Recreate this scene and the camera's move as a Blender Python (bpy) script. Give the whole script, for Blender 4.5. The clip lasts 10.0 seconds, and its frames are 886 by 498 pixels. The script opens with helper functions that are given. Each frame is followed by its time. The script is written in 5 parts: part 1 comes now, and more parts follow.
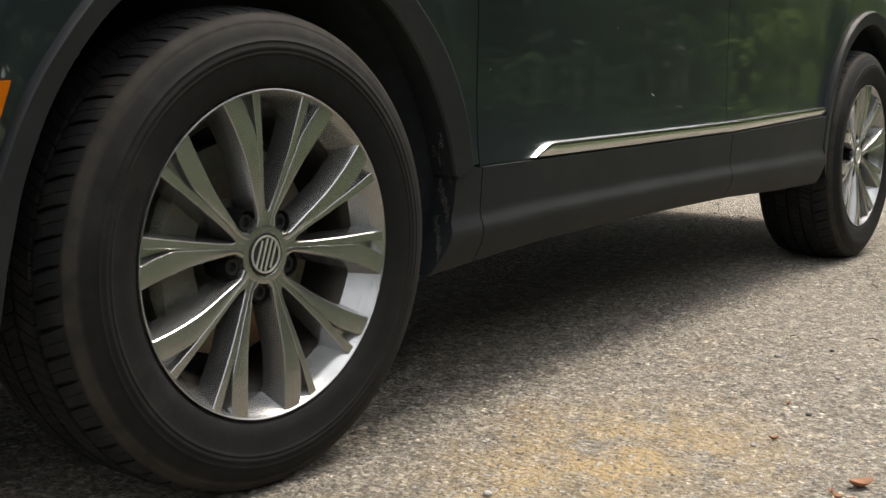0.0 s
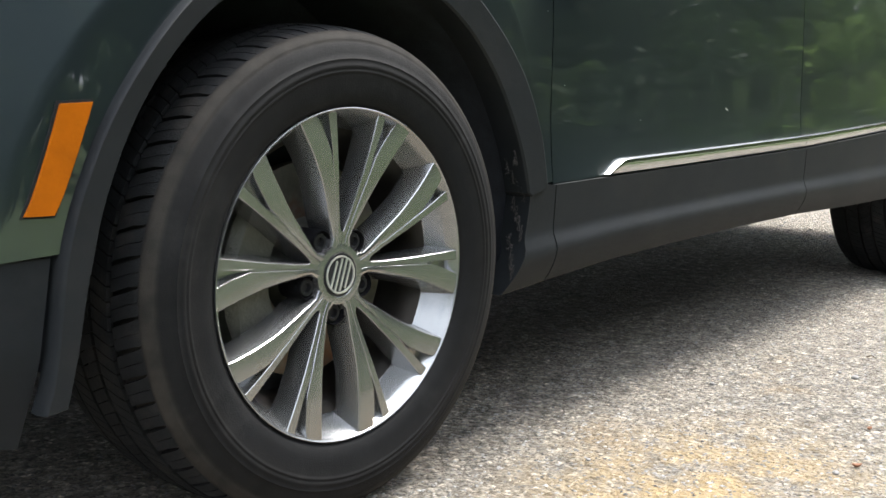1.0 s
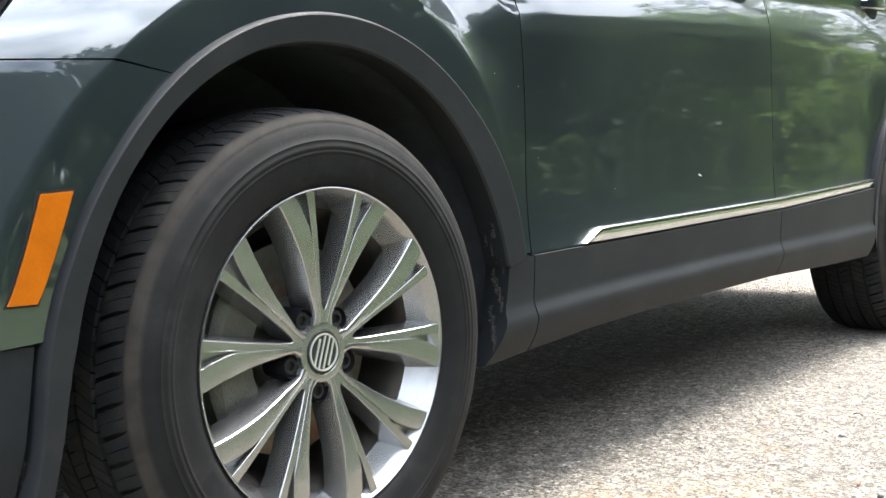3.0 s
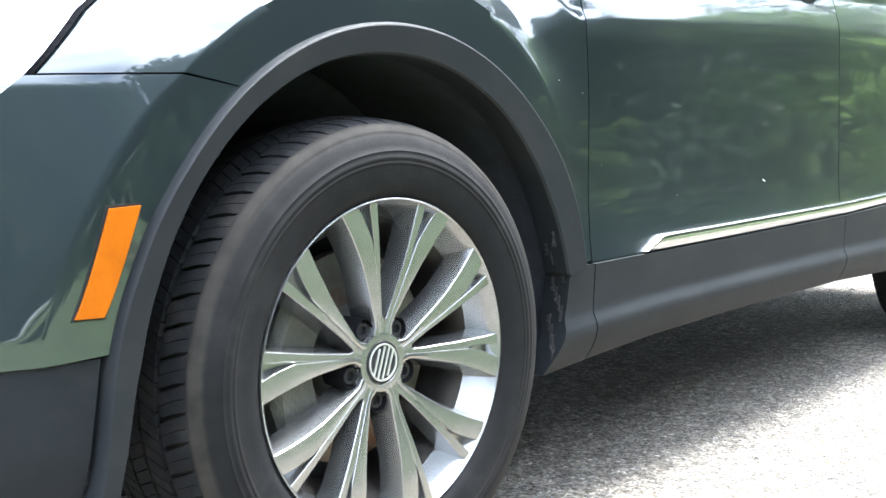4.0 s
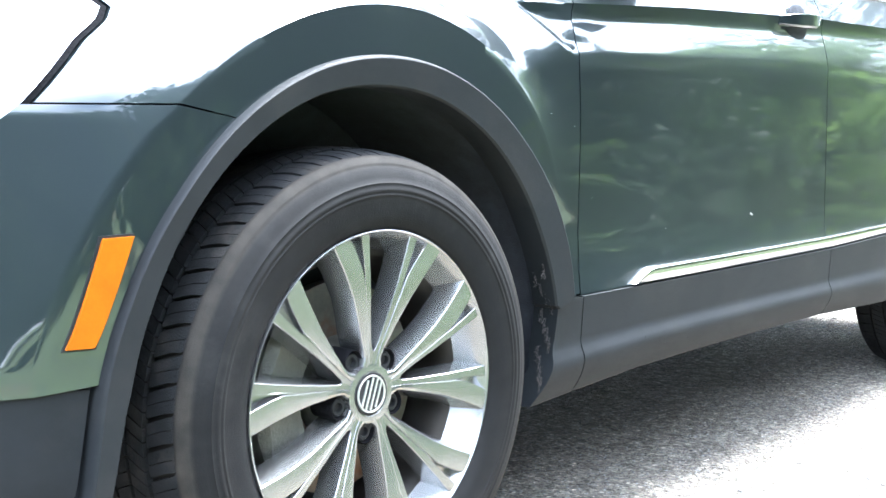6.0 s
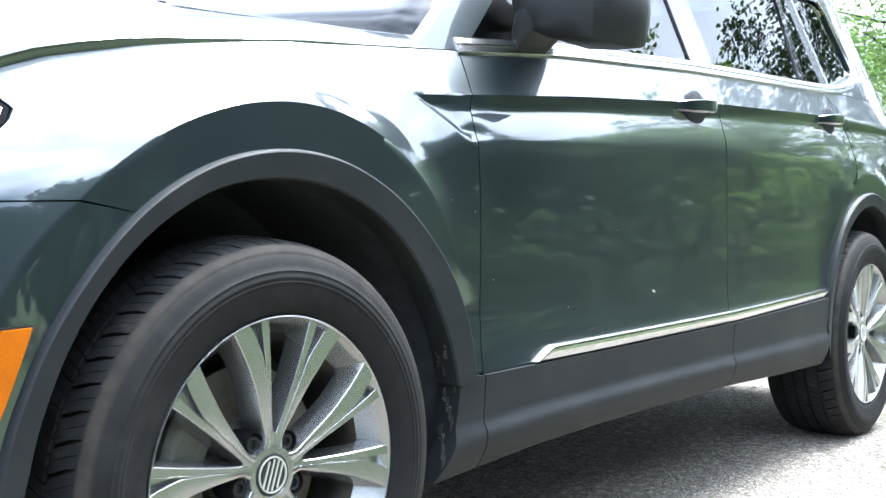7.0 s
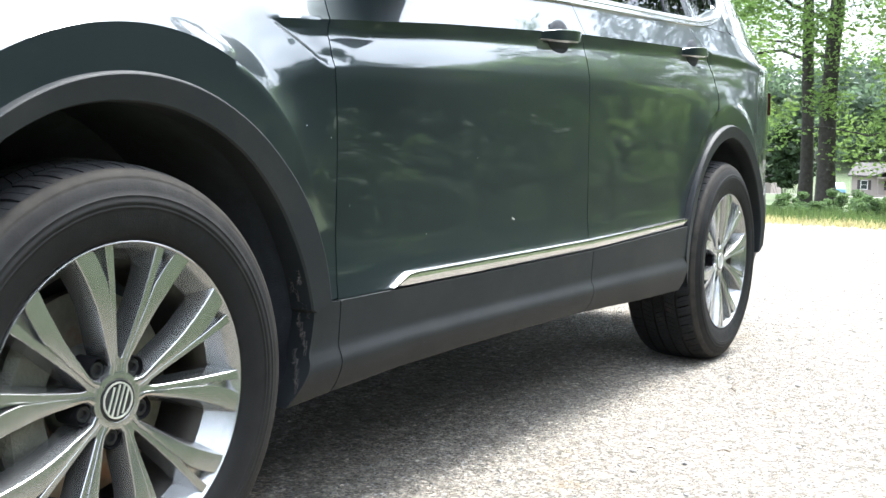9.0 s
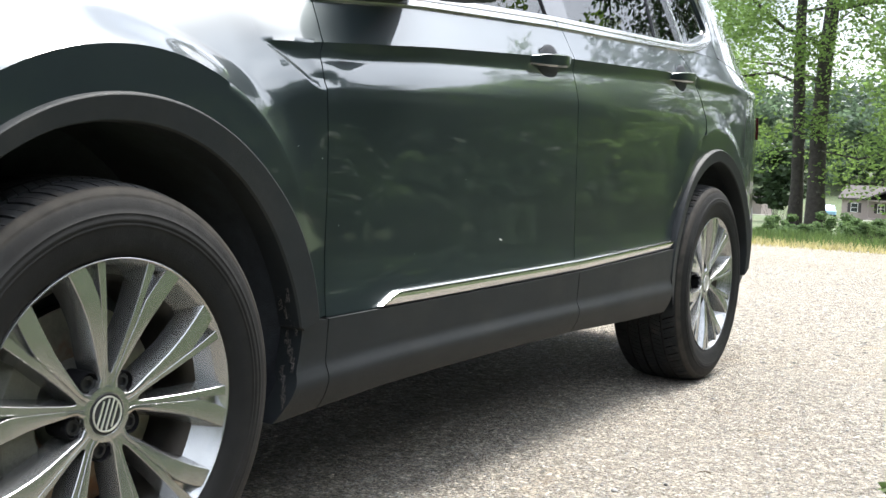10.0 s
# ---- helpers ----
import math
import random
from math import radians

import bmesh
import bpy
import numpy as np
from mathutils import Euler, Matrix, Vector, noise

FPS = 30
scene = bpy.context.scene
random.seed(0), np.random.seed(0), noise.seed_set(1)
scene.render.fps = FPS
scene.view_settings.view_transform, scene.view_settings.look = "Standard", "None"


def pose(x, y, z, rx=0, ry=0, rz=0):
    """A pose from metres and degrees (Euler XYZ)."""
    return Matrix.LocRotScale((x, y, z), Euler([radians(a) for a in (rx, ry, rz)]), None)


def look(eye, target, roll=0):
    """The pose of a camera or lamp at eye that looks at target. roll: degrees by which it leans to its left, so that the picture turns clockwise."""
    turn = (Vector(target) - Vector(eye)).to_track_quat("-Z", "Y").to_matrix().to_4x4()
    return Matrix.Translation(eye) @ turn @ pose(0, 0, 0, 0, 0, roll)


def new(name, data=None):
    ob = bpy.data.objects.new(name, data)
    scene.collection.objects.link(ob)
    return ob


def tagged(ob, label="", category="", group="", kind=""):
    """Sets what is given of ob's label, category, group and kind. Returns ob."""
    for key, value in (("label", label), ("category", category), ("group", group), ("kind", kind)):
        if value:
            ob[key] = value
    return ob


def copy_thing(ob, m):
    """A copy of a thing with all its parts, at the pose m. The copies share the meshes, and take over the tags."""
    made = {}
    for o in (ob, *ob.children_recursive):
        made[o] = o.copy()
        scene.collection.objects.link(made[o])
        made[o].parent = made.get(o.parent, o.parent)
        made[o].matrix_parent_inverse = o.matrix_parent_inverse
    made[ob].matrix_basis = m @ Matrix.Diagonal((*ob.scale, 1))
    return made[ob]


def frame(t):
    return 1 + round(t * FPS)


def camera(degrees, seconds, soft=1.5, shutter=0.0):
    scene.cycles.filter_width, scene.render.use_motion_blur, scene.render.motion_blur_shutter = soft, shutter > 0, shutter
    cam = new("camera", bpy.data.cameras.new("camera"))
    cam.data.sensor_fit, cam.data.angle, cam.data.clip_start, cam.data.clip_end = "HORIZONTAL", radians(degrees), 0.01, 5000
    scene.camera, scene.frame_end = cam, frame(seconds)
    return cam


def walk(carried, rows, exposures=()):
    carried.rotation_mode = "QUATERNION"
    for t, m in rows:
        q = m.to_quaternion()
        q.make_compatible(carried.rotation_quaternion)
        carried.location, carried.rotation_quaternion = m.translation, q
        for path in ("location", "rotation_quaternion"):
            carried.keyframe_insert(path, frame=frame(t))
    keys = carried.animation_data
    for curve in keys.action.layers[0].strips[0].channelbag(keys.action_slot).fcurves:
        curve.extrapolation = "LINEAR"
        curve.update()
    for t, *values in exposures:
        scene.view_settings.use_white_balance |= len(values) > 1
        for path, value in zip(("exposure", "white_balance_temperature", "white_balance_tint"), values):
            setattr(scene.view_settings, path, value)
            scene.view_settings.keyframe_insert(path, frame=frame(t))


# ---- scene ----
cam = camera(41.9, 10.0)
PATH = [
    (0, (-1.171, -1.165, 0.603), (0.428, -0.001, 0.303), 0.6),
    (0.5, (-1.166, -1.133, 0.617), (0.404, 0.063, 0.294), 0.7),
    (1, (-1.167, -1.119, 0.619), (0.378, 0.118, 0.329), 0.6),
    (1.5, (-1.155, -1.099, 0.625), (0.388, 0.144, 0.347), 0.9),
    (2, (-1.155, -1.108, 0.619), (0.384, 0.134, 0.316), 0.2),
    (2.5, (-1.162, -1.131, 0.597), (0.412, 0.056, 0.261), -1.5),
    (3, (-1.178, -1.143, 0.615), (0.392, 0.086, 0.459), -1.7),
    (3.2, (-1.192, -1.136, 0.641), (0.329, 0.153, 0.483), -1.1),
    (4.5, (-1.171, -1.122, 0.667), (0.342, 0.17, 0.463), -0.5),
    (5, (-1.171, -1.127, 0.655), (0.358, 0.152, 0.48), -0.8),
    (5.2, (-1.169, -1.105, 0.681), (0.367, 0.161, 0.489), 0.0),
    (6.3, (-1.19, -1.127, 0.699), (0.348, 0.142, 0.551), 0.8),
    (6.5, (-1.183, -1.154, 0.714), (0.392, 0.075, 0.627), 0.7),
    (7, (-1.201, -1.212, 0.719), (0.398, -0.011, 0.67), 0.3),
    (7.5, (-1.186, -1.217, 0.714), (0.449, -0.07, 0.622), 0.7),
    (8, (-1.209, -1.192, 0.71), (0.354, 0.05, 0.58), -0.1),
    (8.5, (-1.185, -1.214, 0.75), (0.464, -0.1, 0.546), 2.8),
    (9, (-1.179, -1.262, 0.726), (0.526, -0.23, 0.548), 1.3),
    (9.5, (-1.192, -1.292, 0.727), (0.536, -0.298, 0.568), 0.8),
    (10, (-1.206, -1.286, 0.739), (0.508, -0.266, 0.588), 2.3),
]
walk(cam, [(t, look(eye, target, roll)) for t, eye, target, roll in PATH],
     [(0, 0.14, 6950, 12), (0.6, 0.62, 6600, 12), (1.0, 0.84, 6250, 11), (1.5, 1.04, 6200, 11), (2.0, 1.18, 6250, 11), (2.5, 1.20, 6450, 11), (3.0, 1.40, 6200, 11), (4.5, 2.32, 5650, 9), (6.5, 2.52, 5550, 10), (7.0, 1.80, 5600, 9), (7.5, 1.72, 5750, 9), (8.0, 1.58, 5700, 9), (8.5, 1.84, 5900, 9), (9.0, 1.54, 5950, 9), (10, 1.0, 6250, 10)])

# ---- light ----
SUN_TO = Vector((0.53, -0.13, 1.0)).normalized()
world = bpy.data.worlds.new("sky")
scene.world = world
world.use_nodes = True
wn = world.node_tree.nodes
wl = world.node_tree.links
wn.clear()
sky = wn.new("ShaderNodeTexSky")
sky.sky_type = "NISHITA"
sky.sun_disc = False
sky.sun_elevation = math.asin(SUN_TO.z)
sky.sun_rotation = math.atan2(SUN_TO.x, SUN_TO.y)
sky.dust_density = 3.0
cloud = wn.new("ShaderNodeTexNoise")
cloud.inputs["Scale"].default_value = 2.2
cloud.inputs["Detail"].default_value = 5
ramp = wn.new("ShaderNodeValToRGB")
ramp.color_ramp.elements[0].position = 0.34
ramp.color_ramp.elements[1].position = 0.66
mixw = wn.new("ShaderNodeMixRGB")
mixw.inputs["Color2"].default_value = (21.0, 21.8, 23.0, 1)
bgw = wn.new("ShaderNodeBackground")
outw = wn.new("ShaderNodeOutputWorld")
wl.new(cloud.outputs["Fac"], ramp.inputs["Fac"])
wl.new(ramp.outputs["Color"], mixw.inputs["Fac"])
wl.new(sky.outputs["Color"], mixw.inputs["Color1"])
wl.new(mixw.outputs["Color"], bgw.inputs["Color"])
geo_w = wn.new("ShaderNodeTexCoord")
sep_w = wn.new("ShaderNodeSeparateXYZ")
pow_w = wn.new("ShaderNodeMath")
pow_w.operation = "POWER"
pow_w.use_clamp = True
pow_w.inputs[1].default_value = 2.0
rise = wn.new("ShaderNodeMapRange")
rise.inputs["To Min"].default_value, rise.inputs["To Max"].default_value = 0.074, 0.168
wl.new(geo_w.outputs["Generated"], sep_w.inputs["Vector"])
wl.new(sep_w.outputs["Z"], pow_w.inputs[0])
wl.new(pow_w.outputs["Value"], rise.inputs["Value"])
wl.new(rise.outputs["Result"], bgw.inputs["Strength"])
wl.new(bgw.outputs["Background"], outw.inputs["Surface"])
sun = new("sun", bpy.data.lights.new("sun", "SUN"))
sun.data.energy = 5.2
sun.data.angle = radians(24)
sun.data.color = (1.0, 0.95, 0.86)
sun.matrix_world = look(SUN_TO * 50, (0, 0, 0))


# ---- materials ----
def material(name, base, rough=0.5, metal=0.0, coat=0.0, vary=0.15, scale=8.0, bump=0.0, bump_scale=200.0, second=None,
             second_scale=1.5, second_range=(0.45, 0.65), trans=0.0, per_object=0.0, sheen=0.0, subsurf=0.0):
    m = bpy.data.materials.new(name)
    m.use_nodes = True
    n, l = m.node_tree.nodes, m.node_tree.links
    b = n["Principled BSDF"]
    b.inputs["Roughness"].default_value = rough
    b.inputs["Metallic"].default_value = metal
    b.inputs["Coat Weight"].default_value = coat
    b.inputs["Coat Roughness"].default_value = 0.02
    b.inputs["Transmission Weight"].default_value = trans
    tc = n.new("ShaderNodeTexCoord")
    nz = n.new("ShaderNodeTexNoise")
    nz.inputs["Scale"].default_value = scale
    nz.inputs["Detail"].default_value = 8
    nz.inputs["Roughness"].default_value = 0.65
    l.new(tc.outputs["Object"], nz.inputs["Vector"])
    hs = n.new("ShaderNodeHueSaturation")
    hs.inputs["Color"].default_value = (*base, 1)
    mr = n.new("ShaderNodeMapRange")
    mr.inputs["From Min"].default_value, mr.inputs["From Max"].default_value = 0.3, 0.7
    mr.inputs["To Min"].default_value, mr.inputs["To Max"].default_value = 1 - vary, 1 + vary
    l.new(nz.outputs["Fac"], mr.inputs["Value"])
    last = mr.outputs["Result"]
    if per_object:
        oi = n.new("ShaderNodeObjectInfo")
        mo = n.new("ShaderNodeMapRange")
        mo.inputs["To Min"].default_value, mo.inputs["To Max"].default_value = 1 - per_object, 1 + per_object
        l.new(oi.outputs["Random"], mo.inputs["Value"])
        mu = n.new("ShaderNodeMath")
        mu.operation = "MULTIPLY"
        l.new(last, mu.inputs[0])
        l.new(mo.outputs["Result"], mu.inputs[1])
        last = mu.outputs["Value"]
    l.new(last, hs.inputs["Value"])
    col = hs.outputs["Color"]
    if second:
        n2 = n.new("ShaderNodeTexNoise")
        n2.inputs["Scale"].default_value = second_scale
        n2.inputs["Detail"].default_value = 6
        n2.inputs["Roughness"].default_value = 0.7
        l.new(tc.outputs["Object"], n2.inputs["Vector"])
        r2 = n.new("ShaderNodeMapRange")
        r2.inputs["From Min"].default_value, r2.inputs["From Max"].default_value = second_range
        l.new(n2.outputs["Fac"], r2.inputs["Value"])
        mx = n.new("ShaderNodeMixRGB")
        mx.inputs["Color2"].default_value = (*second, 1)
        l.new(r2.outputs["Result"], mx.inputs["Fac"])
        l.new(col, mx.inputs["Color1"])
        col = mx.outputs["Color"]
    l.new(col, b.inputs["Base Color"])
    if bump:
        n3 = n.new("ShaderNodeTexNoise")
        n3.inputs["Scale"].default_value = bump_scale
        n3.inputs["Detail"].default_value = 5
        l.new(tc.outputs["Object"], n3.inputs["Vector"])
        bp = n.new("ShaderNodeBump")
        bp.inputs["Strength"].default_value = bump
        bp.inputs["Distance"].default_value = 1.0 / bump_scale
        l.new(n3.outputs["Fac"], bp.inputs["Height"])
        l.new(bp.outputs["Normal"], b.inputs["Normal"])
    return m


M = {}
M["paint"] = material("green_paint", (0.0225, 0.0335, 0.0375), 0.36, 0.6, 1.0, 0.06, 3.0)
M["paint"].node_tree.nodes["Principled BSDF"].inputs["Coat IOR"].default_value = 2.0
M["paint"].node_tree.nodes["Principled BSDF"].inputs["Coat Roughness"].default_value = 0.03
M["clad"] = material("grey_plastic", (0.0112, 0.0132, 0.0150), 0.58, 0, 0, 0.15, 14, 0.25, 900, second=(0.0235, 0.0240, 0.0235), second_scale=4, second_range=(0.5, 0.8))
M["clad"].node_tree.nodes["Principled BSDF"].inputs["Specular IOR Level"].default_value = 0.22
M["liner"] = material("black_liner", (0.028, 0.032, 0.040), 0.9, 0, 0, 0.3, 30, 0.4, 300)
# near-black for underbody and lamp surround, and for the shade in bolt pockets
M["under"] = material("near_black", (0.006, 0.006, 0.007), 0.95, 0, 0, 0.3, 20, 0.4, 200)
M["under"].node_tree.nodes["Principled BSDF"].inputs["Specular IOR Level"].default_value = 0.08
M["black"] = material("black_trim", (0.015, 0.0155, 0.0165), 0.5, 0, 0, 0.1, 20)
M["black"].node_tree.nodes["Principled BSDF"].inputs["Specular IOR Level"].default_value = 0.3
M["chrome"] = material("chrome", (0.60, 0.60, 0.59), 0.17, 1.0, 0, 0.03, 10)
M["alloy"] = material("silver_alloy", (0.315, 0.32, 0.32), 0.27, 0.90, 0.25, 0.05, 12, 0, 500, second=(0.29, 0.28, 0.26), second_scale=14, second_range=(0.58, 0.9))
M["tyre"] = material("tyre_rubber", (0.0066, 0.0072, 0.0080), 0.7, 0, 0, 0.25, 18, 0.3, 500, second=(0.024, 0.0245, 0.0245), second_scale=9, second_range=(0.55, 0.9))
M["tread"] = material("tread_rubber", (0.013, 0.0140, 0.0155), 0.88, 0, 0, 0.3, 25, 0.5, 400, second=(0.052, 0.046, 0.039), second_scale=12, second_range=(0.5, 0.85))
M["steel"] = material("brake_steel", (0.21, 0.20, 0.16), 0.42, 0.55, 0, 0.25, 30, second=(0.20, 0.10, 0.05), second_scale=10)
M["iron"] = material("cast_iron", (0.115, 0.115, 0.098), 0.55, 0.3, 0, 0.25, 30, 0.4, 200)
M["emblem"] = material("bright_emblem", (0.72, 0.72, 0.70), 0.30, 0.75, 0.5, 0.03, 10)
# dusty metal, darkened further for the shade deep in the rim
M["dusty_shade"] = material("dusty_shaded_metal", (0.045, 0.042, 0.038), 0.6, 0.4, 0, 0.3, 20, second=(0.05, 0.042, 0.034), second_scale=9)
M["orange"] = material("amber_lens", (0.40, 0.102, 0.0), 0.38, 0, 0.0, 0.14, 24, 0.15, 260)
M["orange"].node_tree.nodes["Principled BSDF"].inputs["Specular IOR Level"].default_value = 0.25
M["white"] = material("white_reflector", (0.8, 0.8, 0.8), 0.2, 0.3, 0, 0.04, 10)
M["lamp_lens"] = material("milky_lamp_lens", (0.72, 0.74, 0.76), 0.12, 0.2, 1.0, 0.05, 12)
M["gloss_black"] = material("gloss_black_trim", (0.010, 0.010, 0.011), 0.08, 0, 0.6, 0.05, 10)
M["red"] = material("red_lens", (0.05, 0.006, 0.006), 0.10, 0, 1.0, 0.06, 20)


def dust_ring(m, bands, colour):
    """Road dust that clings in rings on a tyre, by the distance from its axle."""
    n, l = m.node_tree.nodes, m.node_tree.links
    b = n["Principled BSDF"]
    old = b.inputs["Base Color"].links[0].from_socket
    tc = n.new("ShaderNodeTexCoord")
    mp = n.new("ShaderNodeMapping")
    mp.inputs["Scale"].default_value = (1, 0, 1)
    ln = n.new("ShaderNodeVectorMath")
    ln.operation = "LENGTH"
    l.new(tc.outputs["Object"], mp.inputs["Vector"])
    l.new(mp.outputs["Vector"], ln.inputs[0])
    cr = n.new("ShaderNodeValToRGB")
    while len(cr.color_ramp.elements) < len(bands):
        cr.color_ramp.elements.new(0.5)
    mr = n.new("ShaderNodeMapRange")
    mr.inputs["From Min"].default_value, mr.inputs["From Max"].default_value = 0.23, 0.36
    for e, (r, v) in zip(cr.color_ramp.elements, bands):
        e.position, e.color = (r - 0.23) / 0.13, (v, v, v, 1)
    l.new(ln.outputs["Value"], mr.inputs["Value"])
    l.new(mr.outputs["Result"], cr.inputs["Fac"])
    nz = n.new("ShaderNodeTexNoise")
    nz.inputs["Scale"].default_value = 35
    nz.inputs["Detail"].default_value = 7
    l.new(tc.outputs["Object"], nz.inputs["Vector"])
    mu = n.new("ShaderNodeMath")
    mu.operation = "MULTIPLY"
    l.new(cr.outputs["Color"], mu.inputs[0])
    l.new(nz.outputs["Fac"], mu.inputs[1])
    mx = n.new("ShaderNodeMixRGB")
    mx.inputs["Color2"].default_value = (*colour, 1)
    l.new(mu.outputs["Value"], mx.inputs["Fac"])
    l.new(old, mx.inputs["Color1"])
    l.new(mx.outputs["Color"], b.inputs["Base Color"])


dust_ring(M["tyre"], [(0.23, 0.10), (0.262, 0.03), (0.285, 0.15), (0.2995, 0.10), (0.320, 0.14), (0.3255, 0.65), (0.3375, 0.85), (0.3392, 0.3)], (0.066, 0.058, 0.048))
M["tyre"].node_tree.nodes["Principled BSDF"].inputs["Specular IOR Level"].default_value = 0.16
M["tread"].node_tree.nodes["Principled BSDF"].inputs["Specular IOR Level"].default_value = 0.25


def glass_material(name, tint, rough=0.0):
    m = bpy.data.materials.new(name)
    m.use_nodes = True
    b = m.node_tree.nodes["Principled BSDF"]
    b.inputs["Base Color"].default_value = (*tint, 1)
    b.inputs["Roughness"].default_value = rough
    b.inputs["Transmission Weight"].default_value = 1.0
    b.inputs["IOR"].default_value = 1.5
    return m


M["glass"] = glass_material("tinted_glass", (0.04, 0.05, 0.047))


# ---- mesh helpers ----
def finish(me, smooth=40):
    if smooth:
        me.shade_smooth()
        me.set_sharp_from_angle(angle=radians(smooth))
    return me


def part(name, bm, mat, parent=None, label="", smooth=40):
    me = bpy.data.meshes.new(name)
    bm.normal_update()
    bm.to_mesh(me)
    bm.free()
    finish(me, smooth)
    me.materials.append(mat)
    ob = new(name, me)
    if parent:
        ob.parent = parent
    if label:
        tagged(ob, label=label)
    return ob


def part_from(name, verts, faces, mat, parent=None, label="", smooth=40):
    me = bpy.data.meshes.new(name)
    me.from_pydata([tuple(v) for v in verts], [], faces)
    me.update()
    finish(me, smooth)
    me.materials.append(mat)
    ob = new(name, me)
    if parent:
        ob.parent = parent
    if label:
        tagged(ob, label=label)
    return ob


def interp(x, pts):
    if x <= pts[0][0]:
        return pts[0][1]
    for (a, p), (b, q) in zip(pts, pts[1:]):
        if x <= b:
            return p + (q - p) * (x - a) / (b - a)
    return pts[-1][1]


def curve2(u, pts):
    """A polyline of (u, x, z) at u."""
    return interp(u, [(a, x) for a, x, z in pts]), interp(u, [(a, z) for a, x, z in pts])


def smoothstep(a, b, x):
    """0 at a, 1 at b; a may lie above b."""
    t = min(1, max(0, (x - a) / (b - a)))
    return t * t * (3 - 2 * t)


def box(bm, x0, x1, y0, y1, z0, z1, m=None):
    vs = [bm.verts.new((x, y, z)) for x in (x0, x1) for y in (y0, y1) for z in (z0, z1)]
    for f in ((0, 1, 3, 2), (4, 6, 7, 5), (0, 4, 5, 1), (2, 3, 7, 6), (0, 2, 6, 4), (1, 5, 7, 3)):
        bm.faces.new([vs[i] for i in f])
    if m:
        bmesh.ops.transform(bm, matrix=m, verts=vs)
    return vs


def rounded_box(bm, size, centre, r=0.01, seg=2, m=None):
    tmp = bmesh.new()
    sx, sy, sz = size
    box(tmp, -sx / 2, sx / 2, -sy / 2, sy / 2, -sz / 2, sz / 2)
    bmesh.ops.bevel(tmp, geom=tmp.edges[:], offset=r, segments=seg, profile=0.5, affect="EDGES")
    mm = Matrix.Translation(centre) @ (m or Matrix())
    bmesh.ops.transform(tmp, matrix=mm, verts=tmp.verts[:])
    me = bpy.data.meshes.new("tmp")
    tmp.to_mesh(me)
    tmp.free()
    bm.from_mesh(me)
    bpy.data.meshes.remove(me)


def lathe(profile, seg=96, closed=False):
    """Revolves (y, r) pairs about the y axis. Returns verts and faces."""
    verts, faces = [], []
    n = len(profile)
    for i in range(seg):
        a = 2 * math.pi * i / seg
        c, s = math.cos(a), math.sin(a)
        verts += [(r * c, y, r * s) for y, r in profile]
    for i in range(seg):
        j = (i + 1) % seg
        for k in range(n if closed else n - 1):
            k2 = (k + 1) % n
            faces.append((i * n + k, i * n + k2, j * n + k2, j * n + k))
    return verts, faces


# ---- shape of the car's side: y(x, z), x to the rear, z up ----
WB, HUB, MID = 2.791, 0.345, 0.92
SHOULDER = [(0.2, 0.922), (0.36, 0.937), (0.50, 0.947), (0.90, 0.978), (1.32, 1.004), (1.6, 1.020), (2.4, 1.052), (3.1, 1.059), (3.7, 1.06)]
CREASE = [(0.3, 0.850), (0.5, 0.860), (1.0, 0.882), (1.6, 0.905), (2.5, 0.918), (3.7, 0.92)]
DOORLOW = [(0.45, 0.441), (0.68, 0.446), (1.6, 0.463), (2.45, 0.493)]
TOP = [(-0.95, 0.68), (-0.60, 0.84), (-0.43, 0.896), (-0.394, 0.912), (-0.30, 0.946), (-0.16, 0.973), (0.146, 1.008), (0.58, 1.040), (0.76, 1.056), (0.885, 1.066), (1.5, 1.100), (2.33, 1.132), (2.7, 1.15), (3.7, 1.15)]
TOP_Y = [(-0.4, 0.122), (-0.16, 0.112), (0.1, 0.107), (0.35, 0.098), (0.5, 0.080), (0.68, 0.060), (0.8, 0.058), (3.0, 0.058), (3.7, 0.08)]
TOP_YS = [(k * 0.02, sum(interp(k * 0.02 + j * 0.03, TOP_Y) for j in range(-5, 6)) / 11) for k in range(-50, 190)]
ARCH_OUT = [(0, 0.484), (11.5, 0.493), (22, 0.499), (34, 0.499), (47, 0.492), (60, 0.488), (75, 0.483), (90, 0.477), (105, 0.471), (124, 0.462), (140, 0.454), (158, 0.450), (180, 0.453)]
ARCH_IN = [(0, 0.438), (19, 0.435), (31, 0.432), (55, 0.435), (75, 0.434), (90, 0.432), (107, 0.433), (125, 0.428), (143, 0.422), (157, 0.416), (170, 0.415), (180, 0.423)]
FLARE = [(0, 0.490), (11, 0.494), (22, 0.510), (34, 0.543), (46, 0.562), (61, 0.566), (78, 0.556), (90, 0.545), (104, 0.537), (117, 0.528), (131, 0.523), (143, 0.521), (150, 0.518), (180, 0.515)]
SILL_EDGE = [(0.261, 0.386), (0.28, 0.394), (0.30, 0.405), (0.334, 0.421), (0.37, 0.431), (0.41, 0.4355), (0.437, 0.4365), (0.50, 0.405)]
REAR_OUT = [(0, 0.455), (50, 0.462), (90, 0.475), (127, 0.468), (150, 0.450), (180, 0.445)]
REAR_IN = [(0, 0.405), (50, 0.412), (90, 0.430), (127, 0.418), (150, 0.402), (180, 0.398)]
REAR_FLARE = [(0, 0.52), (60, 0.53), (90, 0.548), (120, 0.530), (140, 0.490), (160, 0.452), (180, 0.445)]
